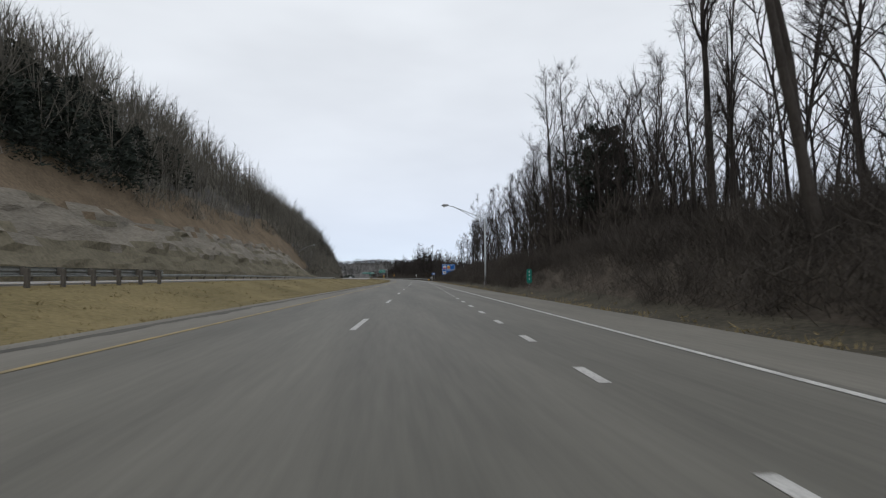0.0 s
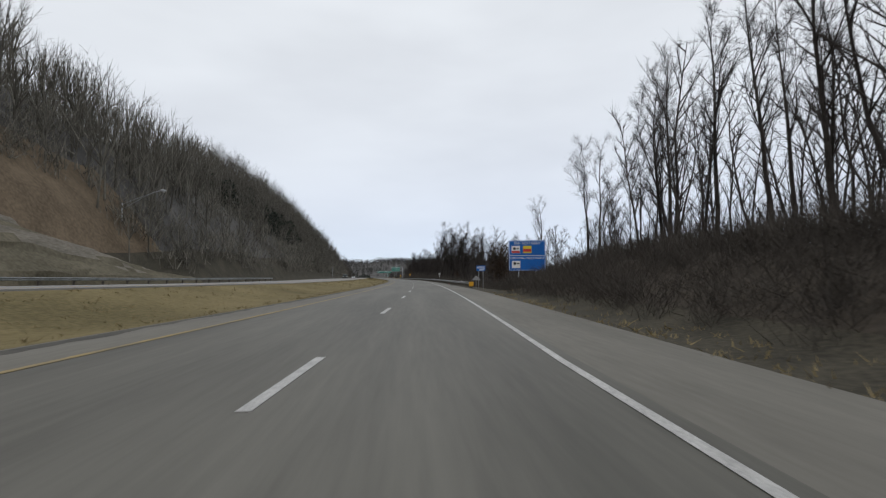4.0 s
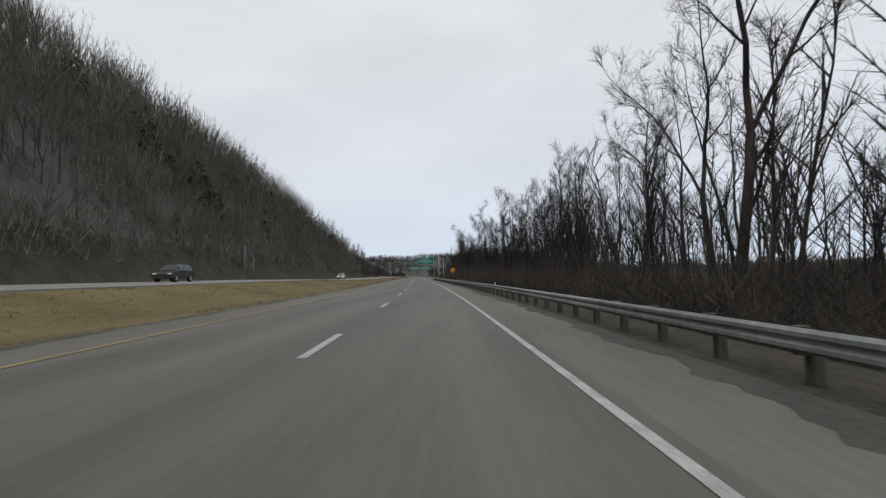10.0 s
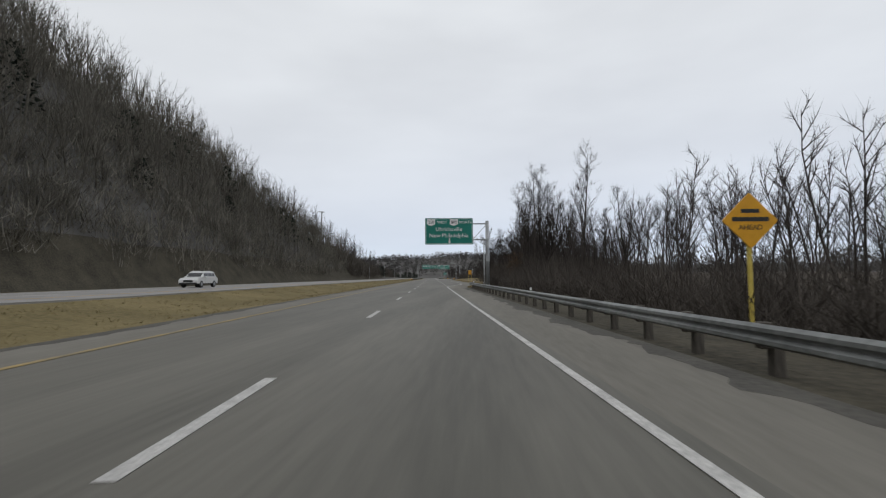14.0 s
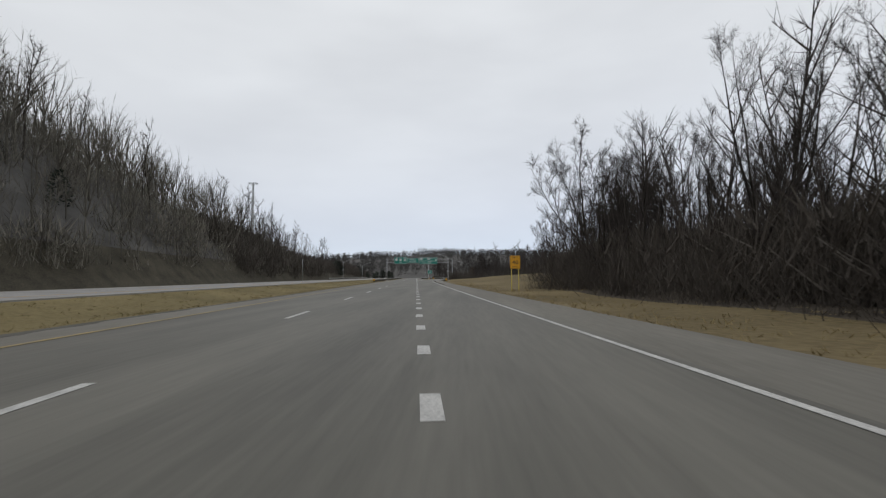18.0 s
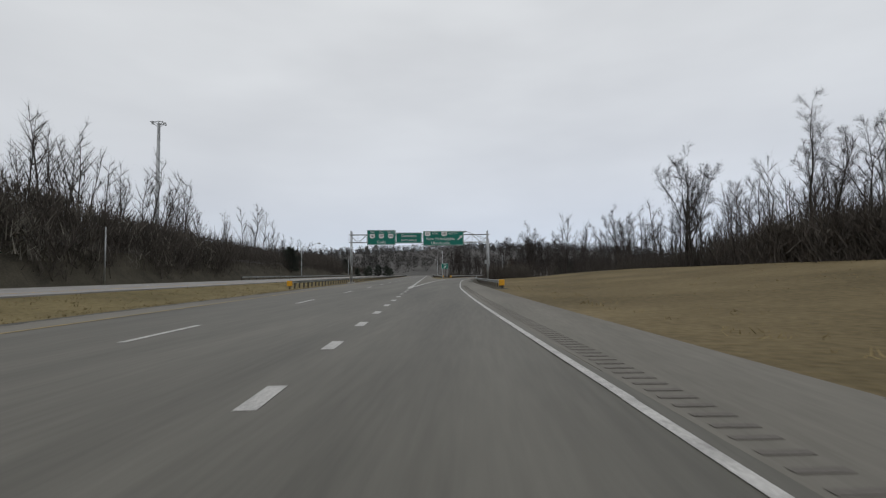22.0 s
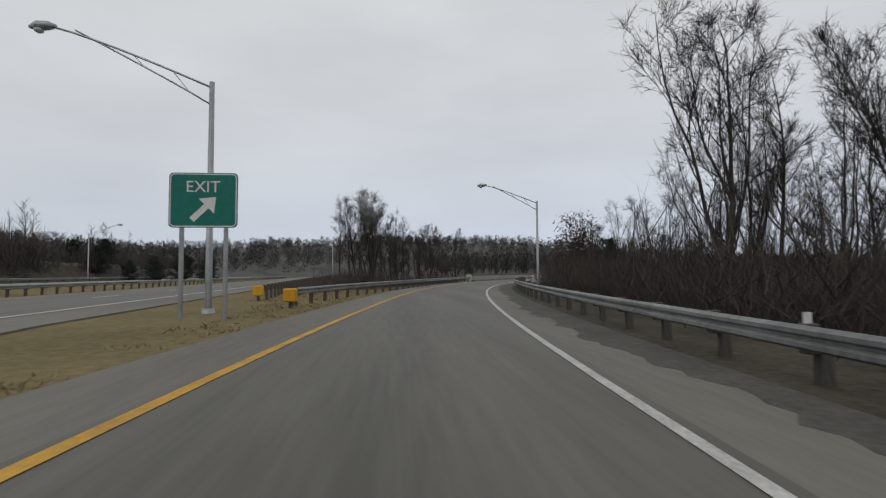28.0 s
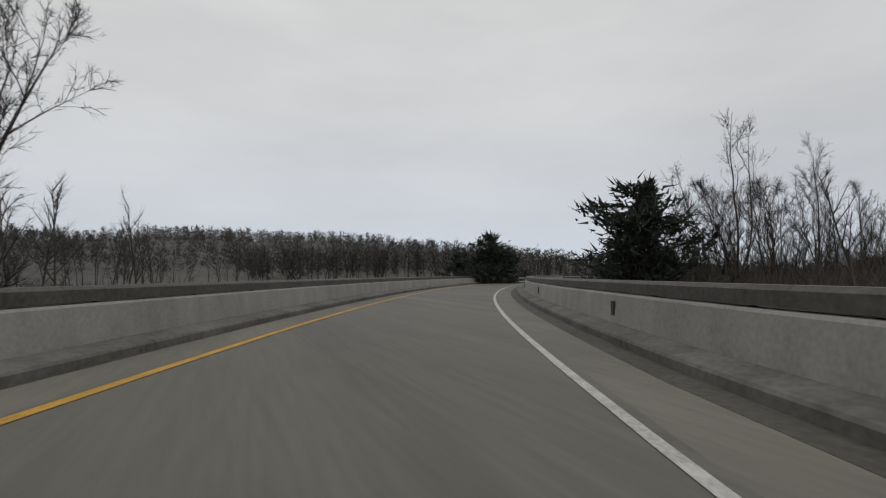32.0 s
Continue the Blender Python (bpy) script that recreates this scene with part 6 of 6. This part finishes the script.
# distant ridges, their haze put into the RIDGE colour
n = 6000
s, x = rng.uniform(830, 1420, n), rng.uniform(-620, 620, n)
px, py = road_xy(s, x)
ok = ((np.abs(x) > 40) | (s > 960)) & (np.hypot(px - 60, py - 800) > 170)
HAZE = [haze_tree(30 + k) for k in range(8)]
scatter("distant_woods", HAZE, s[ok], x[ok], rng.uniform(0.8, 1.4, n)[ok], RIDGE, "leafless woods on the distant ridge, haze mixed into their colour", "woods", 9)
n = 1700
s, x = rng.uniform(700, 980, n), rng.uniform(55, 280, n)
s, x = keep(s, x, 14)
_, o = ramp_offset(*road_xy(s, x))
close = np.abs(o) < 85
thin = close & (np.arange(len(s)) % 2 == 0)
scatter("bridge_woods", MID, s[thin], x[thin], rng.uniform(0.55, 0.95, int(thin.sum())), TWIGS, "bare trees in the hollow beyond the bridge", "woods", 33)
s, x = s[~close], x[~close]
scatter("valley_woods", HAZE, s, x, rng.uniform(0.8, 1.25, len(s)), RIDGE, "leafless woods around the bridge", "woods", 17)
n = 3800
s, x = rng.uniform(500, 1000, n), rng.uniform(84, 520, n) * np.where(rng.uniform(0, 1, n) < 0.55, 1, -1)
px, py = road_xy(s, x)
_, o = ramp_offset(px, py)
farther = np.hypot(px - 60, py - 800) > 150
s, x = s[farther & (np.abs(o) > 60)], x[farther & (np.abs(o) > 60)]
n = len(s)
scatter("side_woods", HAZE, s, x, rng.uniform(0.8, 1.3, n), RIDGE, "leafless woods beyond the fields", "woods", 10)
# grass tufts
n = 8000
s, x = rng.uniform(-10, 780, n), rng.uniform(-13.6, -5.9, n)
scatter("median_grass", TUFTS, s, x, rng.uniform(0.7, 1.7, n), GRASS_BLADES, "short dry winter grass in the median", "grass", 11)
n = 11000
s = rng.uniform(0, 700, n)
x = edge_right(s) + 2.6 + rng.uniform(0, 1, n) ** 1.5 * np.interp(s, [0, 140, 150, 170, 180, 420, 440, 520, 700], [1.5, 1.5, 8, 8, 0.2, 0.2, 6, 34, 34])
px, py = road_xy(s, x)
d, o = ramp_offset(px, py)
ok = ~((d > 20) & (o < ramp_right(d) + 4.2) & (o > ramp_left(d) - 1.9)) & ~((s > 148) & (s < 424)) & ~((s < 150) & (np.arange(n) % 4 > 0))
scatter("verge_grass", TUFTS, s[ok], x[ok], (rng.uniform(0.8, 2.2, n) * np.where(x > edge_right(s) + 6, 0.55, 1.0))[ok], GRASS_BLADES, "dry tufted grass on the verge and field", "grass", 12)


n = 1500
d = rng.uniform(112, 188, n)
px, py = ramp_xy(d, ramp_left(d) - 1.9 - rng.uniform(0, 5, n))
s = np.interp(py, LINE_Y, STATION)
h = np.interp(s, STATION, TURN)
s = s + (px - np.interp(s, STATION, LINE_X)) * np.sin(h)
x = (px - np.interp(s, STATION, LINE_X)) * np.cos(h) - (py - np.interp(s, STATION, LINE_Y)) * np.sin(h)
ok = x > np.where(s < 700, 10.4, 7.2)
scatter("gore_grass", TUFTS, s[ok], x[ok], rng.uniform(0.8, 1.8, n)[ok], GRASS_BLADES, "dry grass between the ramp and the highway", "grass", 28)


# ---- vehicles standing on the opposite carriageway ----
def car(m, paint, label, suv=True, category="car"):
    root = new("car")
    root.matrix_basis = m
    hgt = 1.70 if suv else 1.45
    prof = [(-2.25, 0.42), (-2.3, 0.75), (-2.2, 1.02), (-1.9, 1.08), (1.05, 1.06), (2.05, 0.93), (2.3, 0.72), (2.32, 0.42)]
    roof = [(-2.12, 1.05), (-1.75, hgt - 0.12), (-1.3, hgt), (0.05, hgt), (0.55, hgt - 0.16), (1.2, 1.04)]

    def loft(pr, half, inset):
        v, f = [], []
        n_ = len(pr)
        for side in (-1, 1):
            for k, (y, z) in enumerate(pr):
                v.append((side * (half - inset * max(0, z - 1.05)), y, z))
        f.append(tuple(range(n_)))
        f.append(tuple(range(n_, 2 * n_))[::-1])
        for k in range(n_):
            k2 = (k + 1) % n_
            f.append((k, n_ + k, n_ + k2, k2)[::-1])
        return v, f
    v, f = loft(prof, 0.93, 0)
    part("body", mesh_from("body", v, [q[::-1] for q in f], paint), root)
    v, f = loft(roof, 0.86, 0.28)
    part("cabin", mesh_from("cabin", v, [q[::-1] for q in f], paint), root)
    part("windscreen", Shape().box((0, 0.90, 1.30), (1.36, 0.03, 0.62 if suv else 0.48), Matrix.Rotation(radians(52), 4, "X")).mesh("windscreen", CAR_GLASS), root)
    part("rear_window", Shape().box((0, -1.96, 1.36), (1.3, 0.03, 0.42), Matrix.Rotation(radians(-28), 4, "X")).mesh("rear_window", CAR_GLASS), root)
    for sx in (-1, 1):
        for y, ln in ((0.25, 0.85), (-0.72, 0.85), (-1.5, 0.5)):
            part("side_window", Shape().box((sx * 0.80, y, 1.30), (0.03, ln, 0.36), Matrix.Rotation(radians(-14 * sx), 4, "Y")).mesh("side_window", CAR_GLASS), root)
        part("headlight", Shape().box((sx * 0.68, 2.22, 0.76), (0.36, 0.14, 0.17), bevel=0.03).mesh("headlight", HEADLIGHT), root)
        part("tail_light", Shape().box((sx * 0.76, -2.25, 0.92), (0.22, 0.10, 0.26), bevel=0.03).mesh("tail_light", TAIL_LENS), root)
        part("mirror", Shape().box((sx * 1.02, 0.72, 1.08), (0.2, 0.12, 0.14), bevel=0.03).mesh("mirror", paint), root)
        for y in (-1.42, 1.42):
            wheel = part("wheel", Shape().tube([(sx * 0.72, y, 0.35), (sx * 0.95, y, 0.35)], 0.35, 18).mesh("wheel", RUBBER), root)
            part("rim", Shape().tube([(sx * 0.94, y, 0.35), (sx * 0.965, y, 0.35)], 0.21, 12).mesh("rim", STEEL), wheel)
    part("grille", Shape().box((0, 2.30, 0.66), (0.95, 0.06, 0.24), bevel=0.02).mesh("grille", BLACK), root)
    part("bumper", Shape().box((0, 2.28, 0.42), (1.8, 0.14, 0.20), bevel=0.04).box((0, -2.27, 0.48), (1.8, 0.12, 0.22), bevel=0.04).mesh("bumper", BLACK), root)
    return tagged(root, label, category, "oncoming traffic")


car(at_road(414, -22.4, float(opp_z(414)), 180), WHITE_CAR, "white sport utility car on the opposite carriageway")
car(at_road(309, -22.5, float(opp_z(309)), 180), DARK_CAR, "dark green off-road car on the opposite carriageway")
